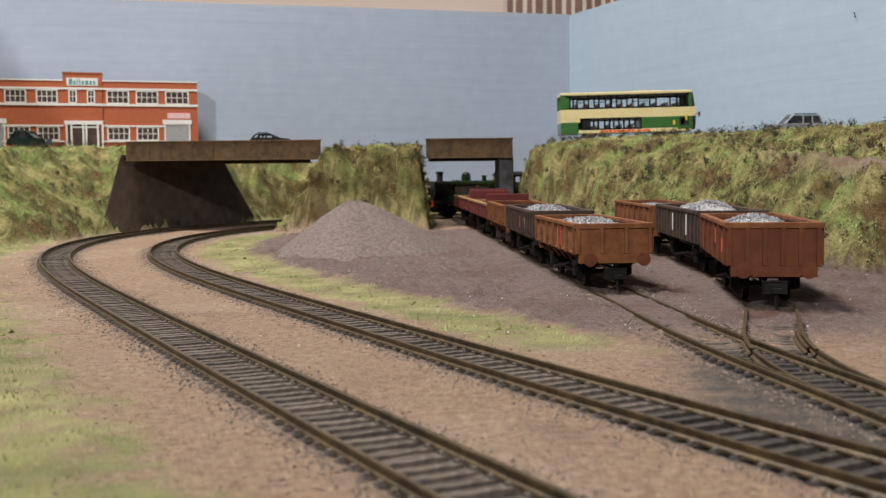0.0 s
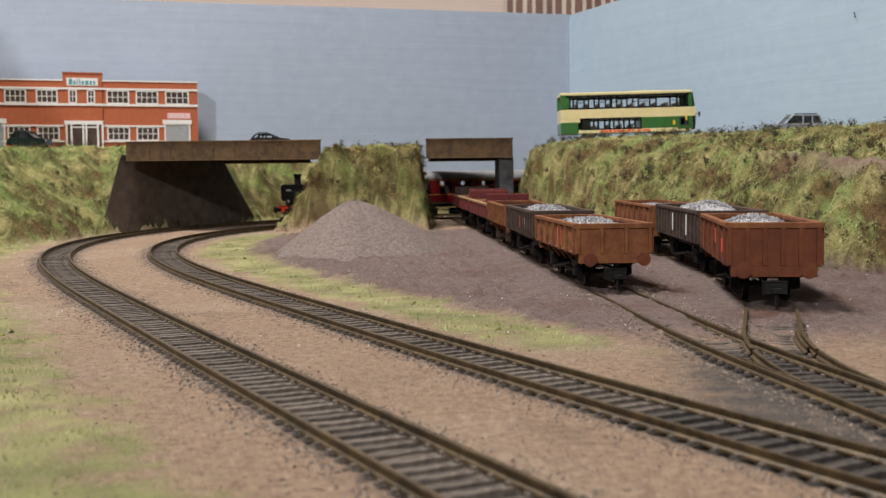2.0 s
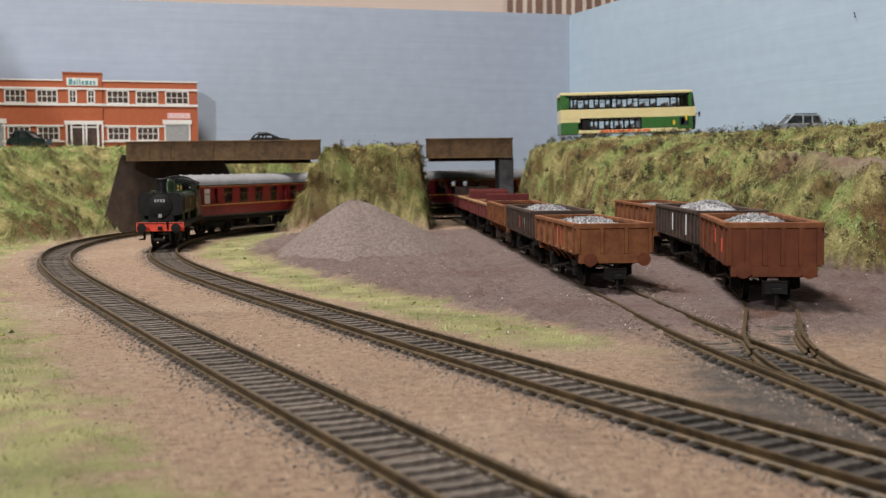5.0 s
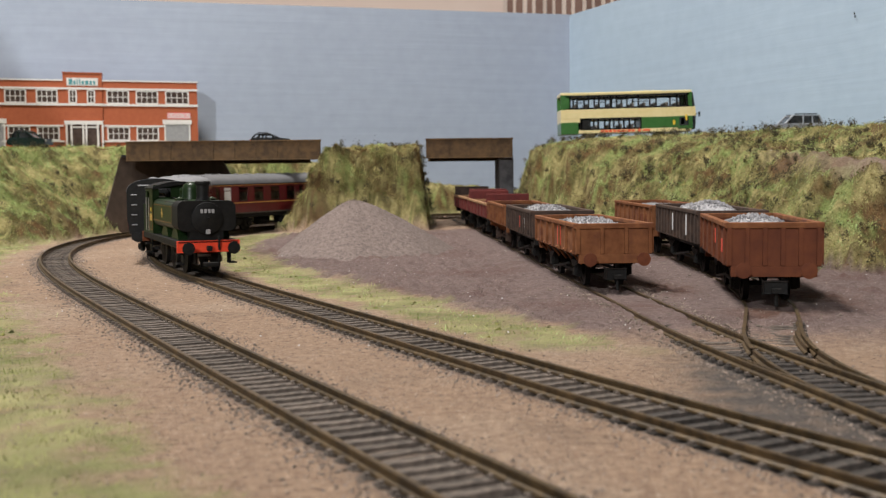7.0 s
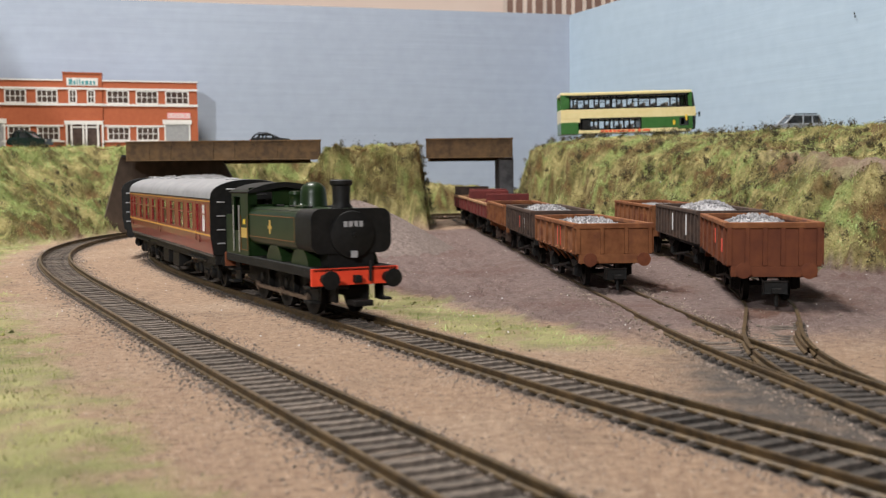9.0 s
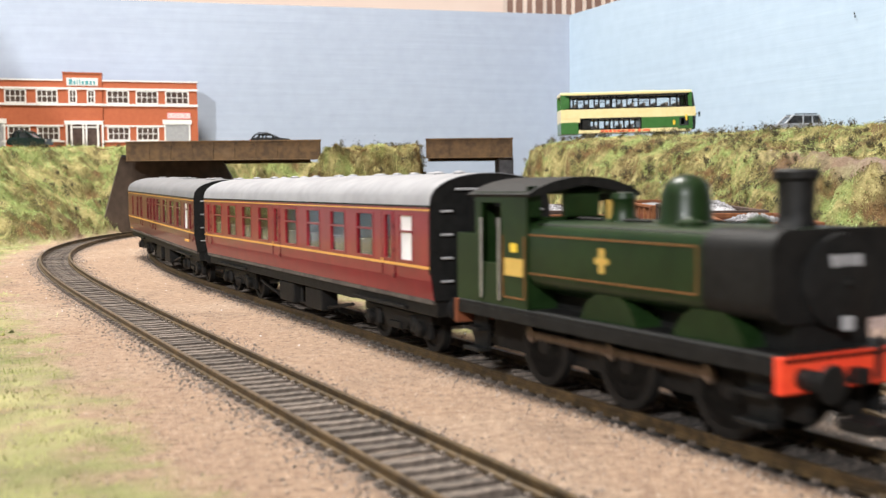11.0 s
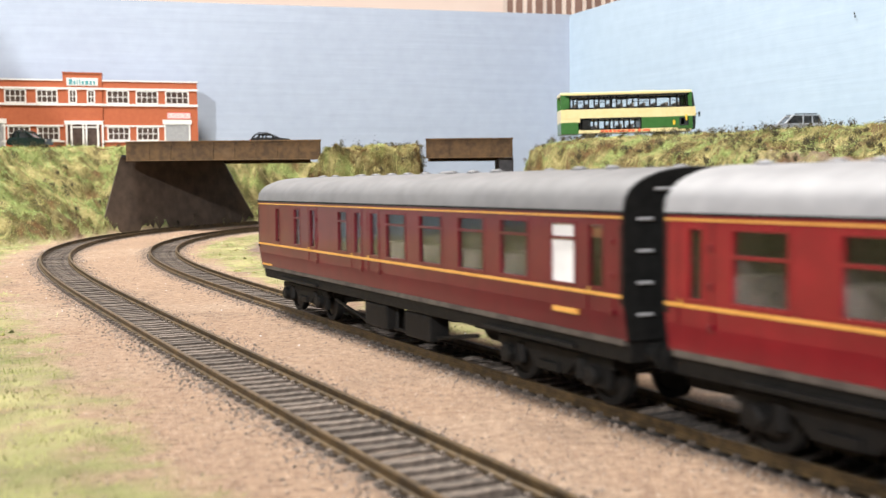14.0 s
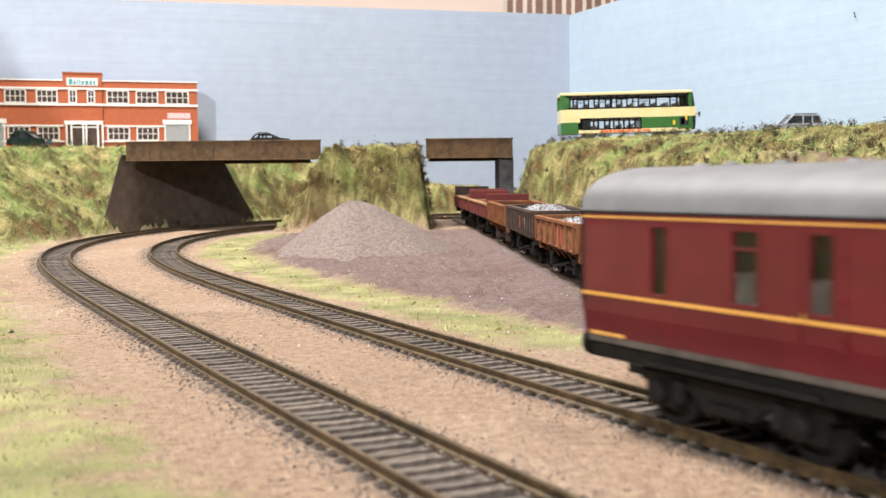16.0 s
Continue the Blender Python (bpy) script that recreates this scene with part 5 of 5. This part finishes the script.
def build_bus():
    L = 128.0
    gx, gy = 179.0, 1040.0
    ob = thing("double_decker_bus", "green and cream double-decker bus on the embankment road", "bus",
               at_mm(gx, gy, 90.6, 0, 0, -1.0))
    W, h = 16.0, L / 2
    # front towards local +x
    def shell(z0, z1, mat, name, front=0.0):
        bm = bmesh.new()
        box(bm, -h, h - 2.5 + front, -W, W, z0, z1, 0.5)
        return part(name, bm, mat, ob)

    shell(4.0, 7.6, "cream", "skirt")
    part_box("skirt", (-h, -h + 17, -W - 0.1, W + 0.1, 3.6, 15), "bus_green", ob, 0.4)
    part_box("lower_body", (13, h - 2, -W, W, 7.6, 18.4), "bus_green", ob, 0.4)
    part_box("cab_side", (h - 16, h - 1, -W - 0.05, W + 0.05, 6.0, 18.6), "bus_green", ob, 0.4)
    part_box("middle_band", (-h, h - 1.5, -W, W, 18.0, 27.6), "cream", ob, 0.6)
    part_box("rear_corner", (-h, -h + 20, -W + 0.1, W - 0.1, 14.6, 19), "cream", ob, 0.3)
    for sx in (-1, 1):
        a, b = sorted((sx * W, sx * (W - 1.2)))
        up = new("upper_windows")
        up.parent = ob
        y0, y1 = a, b
        edges = [-h + 9, -h + 16, -h + 27, -h + 37, -h + 48, -h + 54, -h + 64, -h + 75, -h + 92, -h + 112, h - 6]
        for k, u in enumerate(edges):
            part_box("window_pillar", (u - 0.7, u + 0.7, y0, y1, 27.4, 39.8), "black", up)
        part_box("window_rail", (-h + 5, h - 4, y0, y1, 38.6, 40.6), "black", up)
        part_box("window_rail", (-h + 5, h - 4, y0, y1, 27.2, 28.8), "black", up)
        part_box("corner_panel", (-h, -h + 9, y0, y1, 27.2, 41), "bus_green", up)
        part_box("corner_panel", (h - 6, h - 1.5, y0, y1, 27.2, 41), "bus_green", up)
        for k, (u0, u1) in enumerate(zip(edges, edges[1:])):
            p = part_box("window_pane", (u0, u1, (y0 + y1) / 2 - 0.1, (y0 + y1) / 2 + 0.1, 28, 39.8), "glass", up)
            p.visible_shadow = False
            if k % 2:
                part_box("vent_bar", (u0, u1, y0, y1, 35.6, 36.2), "black", up)
        lo = new("lower_windows")
        lo.parent = ob
        ed = [-h + 20, -h + 28, -h + 36, -h + 47, -h + 56, -h + 66, -h + 77]
        part_box("window_rail", (-h + 19, 14, y0, y1, 17.0, 18.6), "black", lo)
        part_box("window_rail", (-h + 19, 14, y0, y1, 7.2, 8.6), "black", lo)
        for u in ed:
            part_box("window_pillar", (u - 0.8, u + 0.8, y0, y1, 7.6, 18.4), "black", lo)
        part_box("window_pillar", (-h + 18.5, -h + 27, y0, y1, 7.6, 18.4), "black", lo)
        for u0, u1 in zip(ed, ed[1:]):
            p = part_box("window_pane", (u0, u1, (y0 + y1) / 2 - 0.1, (y0 + y1) / 2 + 0.1, 8, 18), "glass", lo)
            p.visible_shadow = False
        a2, b2 = sorted((sx * (W + 0.02), sx * (W + 0.3)))
        part_box("driver_window", (h - 14, h - 5, a2, b2, 9.5, 17.4), "car_glass", ob)
        part_box("window_pane", (h - 12.5, h - 9, a2, b2 + 0.05, 10.5, 16.4), "shutter", ob)
        x = -h + 38.0
        for k, w in enumerate((3.2, 3.4, 3.0, 3.2, 3.2, 3.4, 1.2, 3.0, 3.0)):
            part_box("lettering_bar", (x, x + w, a2, b2, 4.6, 7.0), "bus_red", ob)
            x += w + 0.8
        part_box("lettering_bar", (x + 2, x + 5, a2, b2, 4.6, 7.4), "bus_red", ob)
        part_box("lettering_bar", (x + 7, x + 14, a2, b2, 5.0, 7.0), "bus_red", ob)
        part_box("route_disc", (h - 20, h - 18, a2, b2, 10.5, 14.5), "yellow", ob)
        for x in (-h + 30, h - 26):
            wheel(ob, x, sx * (W - 2), 5.6, 5.6)
    part_box("upper_floor", (-h + 2, h - 4, -W + 1, W - 1, 26.6, 27.4), "inside", ob)
    part_box("lower_floor", (-h + 2, h - 4, -W + 1, W - 1, 6.4, 7.2), "inside", ob)
    for k in range(10):
        x = -h + 14 + k * 11
        part_box("seat", (x, x + 2.2, -W + 2, W - 2, 27.4, 32.4), "inside", ob, 0.4)
        if k < 6:
            part_box("seat", (x + 10, x + 12.2, -W + 2, W - 2, 7.2, 12.4), "inside", ob, 0.4)
    bm = bmesh.new()
    box(bm, -h, h - 1.5, -W, W, 40.4, 43.4, 1.0)
    roof = part("roof", bm, "cream", ob)
    part_box("roof_pod", (6, 34, -8, 8, 43.2, 44.4), "cream", roof, 0.4)
    bm = bmesh.new()
    prism(bm, [(h - 2, 5), (h + 1.6, 6), (h + 2.2, 18), (h + 1.4, 28), (h - 0.6, 41), (h - 2.2, 41.4)], -W + 0.8, W - 0.8, "y")
    part("windscreen", bm, "car_glass", ob)
    bm = bmesh.new()
    prism(bm, [(h - 2, 18.4), (h + 2.4, 18.4), (h + 1.7, 27.4), (h - 2, 27.4)], -W + 0.4, W - 0.4, "y")
    part("destination_panel", bm, "cream", ob)
    for sx in (-1, 1):
        bm = bmesh.new()
        rod(bm, (h + 1, sx * (W - 1), 19), (h + 5, sx * (W + 2), 21.5), 0.4, 6)
        box(bm, h + 4.2, h + 5.4, sx * (W + 2) - 1.2, sx * (W + 2) + 1.2, 17.5, 22, 0.3)
        part("mirror", bm, "black", ob)
    part_box("ticket_pole", (h - 8.2, h - 6.6, -W - 1.4, -W - 0.2, 14, 19.6), "yellow", ob, 0.3)


build_bus()


def car(label, m, paint, L=50.0, H=18.0, estate=False, clear=False):
    ob = thing("car", label, "car", m)
    W = 11.0
    h = L / 2
    bm = bmesh.new()
    body = [(-h, 4), (-h + 0.5, 10), (-h + 12, 11.2), (h - 3, 11.4), (h, 9.5), (h, 4), (h - 8, 3), (-h + 8, 3)]
    prism(bm, body, -W, W, "y")
    bmesh.ops.bevel(bm, geom=list(bm.edges), offset=0.7, segments=2, affect="EDGES")
    part("car_body", bm, paint, ob, smooth=True)
    back = h - (2 if estate else 4)
    cab = [(-h + 12, 11), (-h + 20, H - 1.4), (back - 4, H - 1.4), (back, 11)]
    for y0, y1 in ((-W + 1.6, -W + 1.9), (W - 1.9, W - 1.6)) if clear else ((-W + 1.6, W - 1.6),):
        bm = bmesh.new()
        prism(bm, cab, y0, y1, "y")
        pane = part("car_window", bm, "glass" if clear else "car_glass", ob)
        pane.visible_shadow = not clear
    bm = bmesh.new()
    box(bm, -h + 19, back - 3.4, -W + 1.5, W - 1.5, H - 1.8, H - 0.4, 0.6)
    roof = part("car_roof", bm, paint, ob)
    for sy in (-1, 1):
        y = sy * (W - 1.5)
        bm = bmesh.new()
        for p, q in (((-h + 12, 11), (-h + 19.6, H - 1.2)), ((-h + 29, 11), (-h + 29, H - 1.2)), ((h - 12, 11), (h - 12.5, H - 1.2)), ((back, 11), (back - 4, H - 1.2))):
            rod(bm, (p[0], y, p[1]), (q[0], y, q[1]), 0.75, 6)
        part("window_pillar", bm, paint, ob)
        bm = bmesh.new()
        rod(bm, (-h + 21, y, H + 0.3), (back - 6, y, H + 0.3), 0.4, 6)
        part("roof_rail", bm, "black" if estate else paint, roof)
        for x in (-h + 9.5, h - 9.5):
            wheel(ob, x, sy * (W - 1.4), 4.2, 4.2)
        bm = bmesh.new()
        lathe(bm, [(1.5, 0), (1.5, -0.6), (0.9, -1.0)], (-h + 0.6, sy * 7.5, 8.2), "x", 12)
        part("headlight", bm, "steel", ob)
        part_box("tail_light", (h - 0.6, h + 0.2, sy * 8.6 - 1.2, sy * 8.6 + 1.2, 6.5, 9.5), "red_patch", ob)
        part_box("wing_mirror", (-h + 15, -h + 16.5, min(sy * W, sy * (W + 1.8)), max(sy * W, sy * (W + 1.8)), 11, 12.4), "black", ob)
    return ob


def on_ground(x, y, rz):
    return at_mm(x, y, float(ground_height(x, y)) + 0.3, rz)


car("dark green small hatchback parked in front of the factory", on_ground(-426, 1100, 176), "car_green", 40, 18.5)
car("silver grey estate car on top of the embankment", on_ground(327, 985, 4), "silver", 50, 19.5, True)
car("black small car crossing the girder bridge", at_mm(-161, 1005, 80.6, 180), "black", 38, 15.6, True, True)


# ---- vegetation and loose stones ----
CLUMP = np.array([(0, 0, 1), (.9, 0, .2), (-.3, .85, .3), (-.4, -.8, .25), (.3, .5, -.8), (.2, -.6, -.7), (-.8, .1, -.5)])
CLUMP_FACES = np.array([(0, 1, 2), (0, 2, 3), (0, 3, 1), (1, 4, 2), (1, 5, 4), (1, 3, 5), (2, 6, 3), (2, 4, 6), (3, 6, 5), (4, 5, 6)])


def clumps(name, X, Y, Z, size, mat, rs, flat=0.8):
    n = len(X)
    base = CLUMP[None] * rs.uniform(0.55, 1.35, (n, 7, 1)) * size[:, None, None] * np.array([1, 1, flat])
    a = rs.uniform(0, 6.3, n)
    c, s = np.cos(a)[:, None], np.sin(a)[:, None]
    V = np.stack([base[..., 0] * c - base[..., 1] * s + X[:, None], base[..., 0] * s + base[..., 1] * c + Y[:, None], base[..., 2] + Z[:, None]], -1)
    F = (CLUMP_FACES[None] + 7 * np.arange(n)[:, None, None]).reshape(-1, 3)
    return arrays_object(name, V.reshape(-1, 3), F, mat)


def fibres(name, X, Y, Z, length, mat, rs, lean=0.6, width=0.22):
    n = len(X)
    a, b = rs.uniform(0, 6.3, n), rs.uniform(0, 6.3, n)
    l = rs.uniform(0, lean, n) * length
    w = width * rs.uniform(0.7, 1.4, n)
    V = np.stack([np.stack([X + np.cos(a) * w, Y + np.sin(a) * w, Z], -1), np.stack([X - np.cos(a) * w, Y - np.sin(a) * w, Z], -1),
                  np.stack([X + np.cos(b) * l, Y + np.sin(b) * l, Z + length], -1)], 1).reshape(-1, 3)
    return arrays_object(name, V, np.arange(3 * n).reshape(n, 3), mat)


def scatter(rs, n, x0, x1, y0, y1, weight):
    X, Y = rs.uniform(x0, x1, n), rs.uniform(y0, y1, n)
    keep = rs.uniform(0, 1, n) < weight(X, Y)
    return X[keep], Y[keep]


def slope_weight(X, Y):
    b = banks(X, Y)
    e = 3.0
    g = np.hypot(banks(X + e, Y) - b, banks(X, Y + e) - b) / e
    return np.where(b > 1.0, np.clip(0.22 + 0.33 * g, 0, 1), 0)


def plant():
    rs = np.random.RandomState(11)
    zones = (("left", -520, -190, 745, 1130, 70000, 1.0), ("middle", -165, 0, 950, 1080, 85000, 1.0), ("right", 60, 420, 470, 1095, 130000, 1.0), ("far", -330, 160, 1090, 1290, 16000, 1.2))

    def clear(X, Y):
        d = -from_polyline(TOE_RIGHT, X, Y)
        return ~((X > 225) & (d > 46) & (d < 63) & (Y < 880)) & (np.abs(beside(LINE_A, X, Y)) > 27)

    def folded(X, Y):
        """Plan places with the height folded in, so that patches stay round on steep faces."""
        Z = ground_height(X, Y)
        return X + 0.55 * Z, Y + 0.85 * Z, Z

    for z, x0, x1, y0, y1, n, size in zones:
        X, Y = scatter(rs, int(n * 0.7), x0, x1, y0, y1, slope_weight)
        ok = clear(X, Y)
        X, Y = X[ok], Y[ok]
        U, V, G = folded(X, Y)
        thick = 1.0 + 0.5 * lumps(U, V, 24, 41)
        s = rs.uniform(0.25, 0.6, len(X)) * size * np.clip(thick, 0.6, 1.6)
        Z = G + s * 0.1 + np.clip(thick - 1, 0, 1) * rs.uniform(0, 5.0, len(X))
        tone = 2.2 * lumps(U, V, 60, 81) + 1.3 * lumps(U, V, 18, 82) + rs.normal(0, 0.2, len(X)) + {"middle": 1.1, "left": 0.7}.get(z, 0.0)
        for mat, lo, hi, words in (("brown_turf", -9, -0.75, "rusty brown"), ("turf", -0.75, 0.8, "olive green"), ("straw", 0.8, 9, "straw-coloured")):
            m = (tone >= lo) & (tone < hi)
            ob = clumps("bank_turf", X[m], Y[m], Z[m], s[m], mat, rs)
            tagged(ob, "tufts of " + words + " foam turf on the embankment", "foliage", kind="stuff")
        X, Y = scatter(rs, int(n * 5.0), x0, x1, y0, y1, slope_weight)
        U, V, G = folded(X, Y)
        keep = clear(X, Y) & (lumps(U, V, 44, 43) + 0.6 * lumps(U, V, 13, 44) + rs.normal(0, 0.4, len(X)) > -0.45)
        X, Y, U, V, G = X[keep], Y[keep], U[keep], V[keep], G[keep]
        tone = 2.1 * lumps(U, V, 60, 91) + 1.2 * lumps(U, V, 18, 92) + rs.normal(0, 0.2, len(X)) + {"left": 1.0, "middle": -0.8}.get(z, 0.1)
        for mat, lo, hi, words in (("brown_turf", -9, -1.15, "brown"), ("straw", -1.15, -0.35, "straw-coloured"), ("grass", -0.35, 0.85, "yellow-green"), ("lush", 0.85, 9, "bright green")):
            m = (tone >= lo) & (tone < hi)
            ob = fibres("bank_grass", X[m], Y[m], G[m] - 0.3, rs.uniform(0.8, 3.0, int(m.sum())), mat, rs, 2.0, 0.15)
            tagged(ob, "short " + words + " grass fibres on the embankment", "grass", kind="stuff")
    # dark leafy sprigs stuck into the banks
    for x0, x1, y0, y1, n in ((60, 420, 470, 1095, 2300), (-520, -190, 745, 1130, 420), (-165, 0, 936, 1080, 420)):
        CX, CY = scatter(rs, n, x0, x1, y0, y1, slope_weight)
        ok = clear(CX, CY)
        CX, CY = CX[ok], CY[ok]
        k = np.repeat(np.arange(len(CX)), 34)
        wide = rs.uniform(0.7, 2.3, len(CX))[k]
        e = 2.0
        base = ground_height(CX, CY)
        gx, gy = (ground_height(CX + e, CY) - base) / e, (ground_height(CX, CY + e) - base) / e
        out = 4.0 / np.sqrt(1 + gx ** 2 + gy ** 2)
        CX, CY = CX - gx * out, CY - gy * out
        X, Y = CX[k] + rs.normal(0, 1, len(k)) * wide, CY[k] + rs.normal(0, 1, len(k)) * wide
        Z = (base + out)[k] + rs.normal(0, 1.0, len(k)) * wide
        ob = clumps("scrub", X, Y, Z, rs.uniform(0.3, 0.75, len(X)), "twig", rs, 0.6)
        tagged(ob, "dark leafy sprigs of scrub on the embankments", "scrub", kind="stuff")
        ob = fibres("scrub_twigs", X[::3], Y[::3], Z[::3] - 1.5, rs.uniform(1.5, 3.6, len(X[::3])), "twig", rs, 1.4, 0.14)
        tagged(ob, "thin dark twigs of scrub on the embankments", "scrub", kind="stuff")
    # a low dark bush behind the bridge, beside the factory
    X, Y = rs.normal(-280, 8, 500), rs.normal(1240, 5, 500)
    ob = clumps("bush", X, Y, rs.uniform(76, 100, 500) - np.abs(X + 280) * 0.5, rs.uniform(0.6, 1.6, 500), "twig", rs)
    tagged(ob, "low dark leafless bush beside the factory", "bush")
    # verge grass
    X, Y = scatter(rs, 150000, -330, 75, 290, 930, lambda x, y: grass_strip(x, y) * np.clip(0.25 + 0.5 * lumps(x, y, 26, 31), 0.03, 1))
    ok = (np.minimum(np.abs(beside(LINE_A, X, Y)), np.abs(beside(LINE_B, X, Y))) > 17) & (banks(X, Y) < 3)
    X, Y = X[ok], Y[ok]
    tone = lumps(X, Y, 60, 95) + rs.normal(0, 0.35, len(X))
    for mat, m, words in (("grass", tone < 0.1, "pale yellow-green"), ("lush", tone >= 0.1, "bright green")):
        ob = fibres("verge_grass", X[m], Y[m], ground_height(X[m], Y[m]) - 0.2, rs.uniform(0.7, 2.3, int(m.sum())), mat, rs, 1.4, 0.12)
        tagged(ob, words + " static grass along the verge", "grass", kind="stuff")
    X, Y = scatter(rs, 90000, -260, -30, 90, 520, lambda x, y: grass_strip(x, y) * np.clip(0.3 + 0.6 * lumps(x, y, 26, 33), 0.05, 1) * (beside(LINE_A, x, y) < -30))
    ob = fibres("front_grass", X, Y, ground_height(X, Y) - 0.2, rs.uniform(0.6, 1.9, len(X)), "grass", rs, 1.5, 0.11)
    tagged(ob, "pale green static grass at the layout's front", "grass", kind="stuff")
    X, Y = scatter(rs, 3000, -330, 75, 290, 930, lambda x, y: grass_strip(x, y) * (lumps(x, y, 33, 35) > 0.5) * (banks(x, y) < 3))
    ob = clumps("verge_turf", X, Y, ground_height(X, Y), rs.uniform(0.5, 1.6, len(X)), "turf", rs, 0.6)
    tagged(ob, "crumbs of olive turf along the verge", "foliage", kind="stuff")
    # loose stones along the tracks and over the ground
    for line, s0, s1, n in ((LINE_A, -60, 900, 5200), (LINE_B, -100, 950, 5200), (LINE_C, 20, 360, 1500)):
        s = rs.uniform(s0, s1, n)
        side = rs.choice([-1, 1], n) * (11.5 + np.abs(rs.normal(0, 3.4, n)))
        x, y, th = (np.interp(s, line[0], line[i]) for i in (1, 2, 3))
        X, Y = x + np.cos(th) * side, y + np.sin(th) * side
        size = rs.uniform(0.22, 0.6, n)
        ob = clumps("ballast", X, Y, ground_height(X, Y) + size * 0.2, size, "stone", rs, 0.75)
        tagged(ob, "loose brown-grey ballast stones beside the track", "ballast", kind="stuff")
    X, Y = scatter(rs, 9000, -110, 230, 300, 900, lambda x, y: np.where(banks(x, y) < 1.0, yard_mask(x, y) * np.clip(0.3 + 0.5 * lumps(x, y, 40, 71), 0.02, 1), 0))
    size = rs.uniform(0.2, 0.7, len(X)) * np.where(rs.uniform(0, 1, len(X)) > 0.985, 2.2, 1.0)
    ob = clumps("rubble", X, Y, ground_height(X, Y) + size * 0.1, size, "stone", rs, 0.6)
    tagged(ob, "small brown rubble and clods over the yard", "rubble", kind="stuff")
    X, Y = scatter(rs, 60000, -260, 240, 110, 900, lambda x, y: np.where(banks(x, y) < 1.5, np.clip(420 / (y + 200) - 0.3, 0.1, 1), 0) * (np.minimum(np.abs(beside(LINE_A, x, y)), np.abs(beside(LINE_B, x, y))) > 12))
    size = rs.uniform(0.1, 0.32, len(X)) * np.where(rs.uniform(0, 1, len(X)) > 0.98, 2.2, 1.0)
    ob = clumps("grit", X, Y, ground_height(X, Y) + size * 0.15, size, "stone", rs, 0.7)
    tagged(ob, "fine pale grit scattered over the ground", "grit", kind="stuff")
    X, Y = scatter(rs, 900, -300, 230, 300, 960, lambda x, y: np.where(np.minimum(np.abs(beside(LINE_A, x, y)), np.abs(beside(LINE_B, x, y))) > 13, 0.45, 0.05))
    ob = clumps("stone_chips", X, Y, ground_height(X, Y) + 0.15, rs.uniform(0.2, 0.5, len(X)), "frame_white", rs, 0.7)
    tagged(ob, "scattered white stone chips over ground and banks", "stone chips", kind="stuff")


plant()


def build_hook():
    """A small dark hook stuck to the backscene."""
    ob = thing("hook", "small dark wire hook on the backscene board", "hook", at_mm(392.5, 1015.5, 203))
    bm = bmesh.new()
    rod(bm, (0, 0, 2.5), (0, -1.5, 0.5), 0.5, 8)
    rod(bm, (0, -1.5, 0.5), (0.6, -1.0, -2.4), 0.5, 8)
    part("hook_wire", bm, "black", ob)


build_hook()


# ---- movement ----
def front_station(t):
    """Where along the inner line the locomotive's front stands, in mm."""
    ts = np.array([0.0, 2.5, 3.6, 4.2, 6.3, 7.0, 8.0, 9.2, 11.5, 12.5, 14.5, 15.2, 16.0])
    ss = np.array([1076.0, 862.0, 760.0, 699.0, 487.0, 415.0, 315.5, 199.5, -48.0, -156.5, -367.0, -444.0, -528.0])
    slope = np.gradient(ss, ts)
    i = int(np.clip(np.searchsorted(ts, t) - 1, 0, len(ts) - 2))
    h = ts[i + 1] - ts[i]
    u = (t - ts[i]) / h
    return float((2 * u ** 3 - 3 * u ** 2 + 1) * ss[i] + (u ** 3 - 2 * u ** 2 + u) * h * slope[i]
                 + (3 * u ** 2 - 2 * u ** 3) * ss[i + 1] + (u ** 3 - u ** 2) * h * slope[i + 1])


def riding(front, length, lead, trail):
    a, b = on_line(LINE_B, front + lead), on_line(LINE_B, front + trail)
    za, zb = float(grade(a[1])), float(grade(b[1]))
    d = trail - lead
    th = math.atan2(-(b[0] - a[0]), b[1] - a[1])
    return at_mm(a[0], a[1], za, math.degrees(th), math.degrees(math.atan2(zb - za, d))) @ at_mm(0, -lead, 0)


def motions():
    times = [0.25 * k for k in range(65)]
    walk(LOCO, [(t, riding(front_station(t), 108, 20, 79)) for t in times])
    walk(SK, [(t, riding(front_station(t) + 118, 228, 34, 194)) for t in times])
    walk(BSK, [(t, riding(front_station(t) + 357, 228, 34, 194)) for t in times])
    steps = [2 * k / 30.0 for k in range(241)]
    for wheel, radius in TURNING:
        x, y, z = wheel.location
        walk(wheel, [(t, pose(x, y, z, math.degrees((front_station(t) - front_station(0)) / radius))) for t in steps])
    for r, ahead in zip(RODS, (0.0, 90.0)):
        def crank(t):
            a = (front_station(t) - front_station(0)) / 9.0 + radians(ahead)
            return pose(0, 4.2 * M * math.cos(a), (9.0 + 4.2 * math.sin(a)) * M)
        walk(r, [(t, crank(t)) for t in steps])


motions()
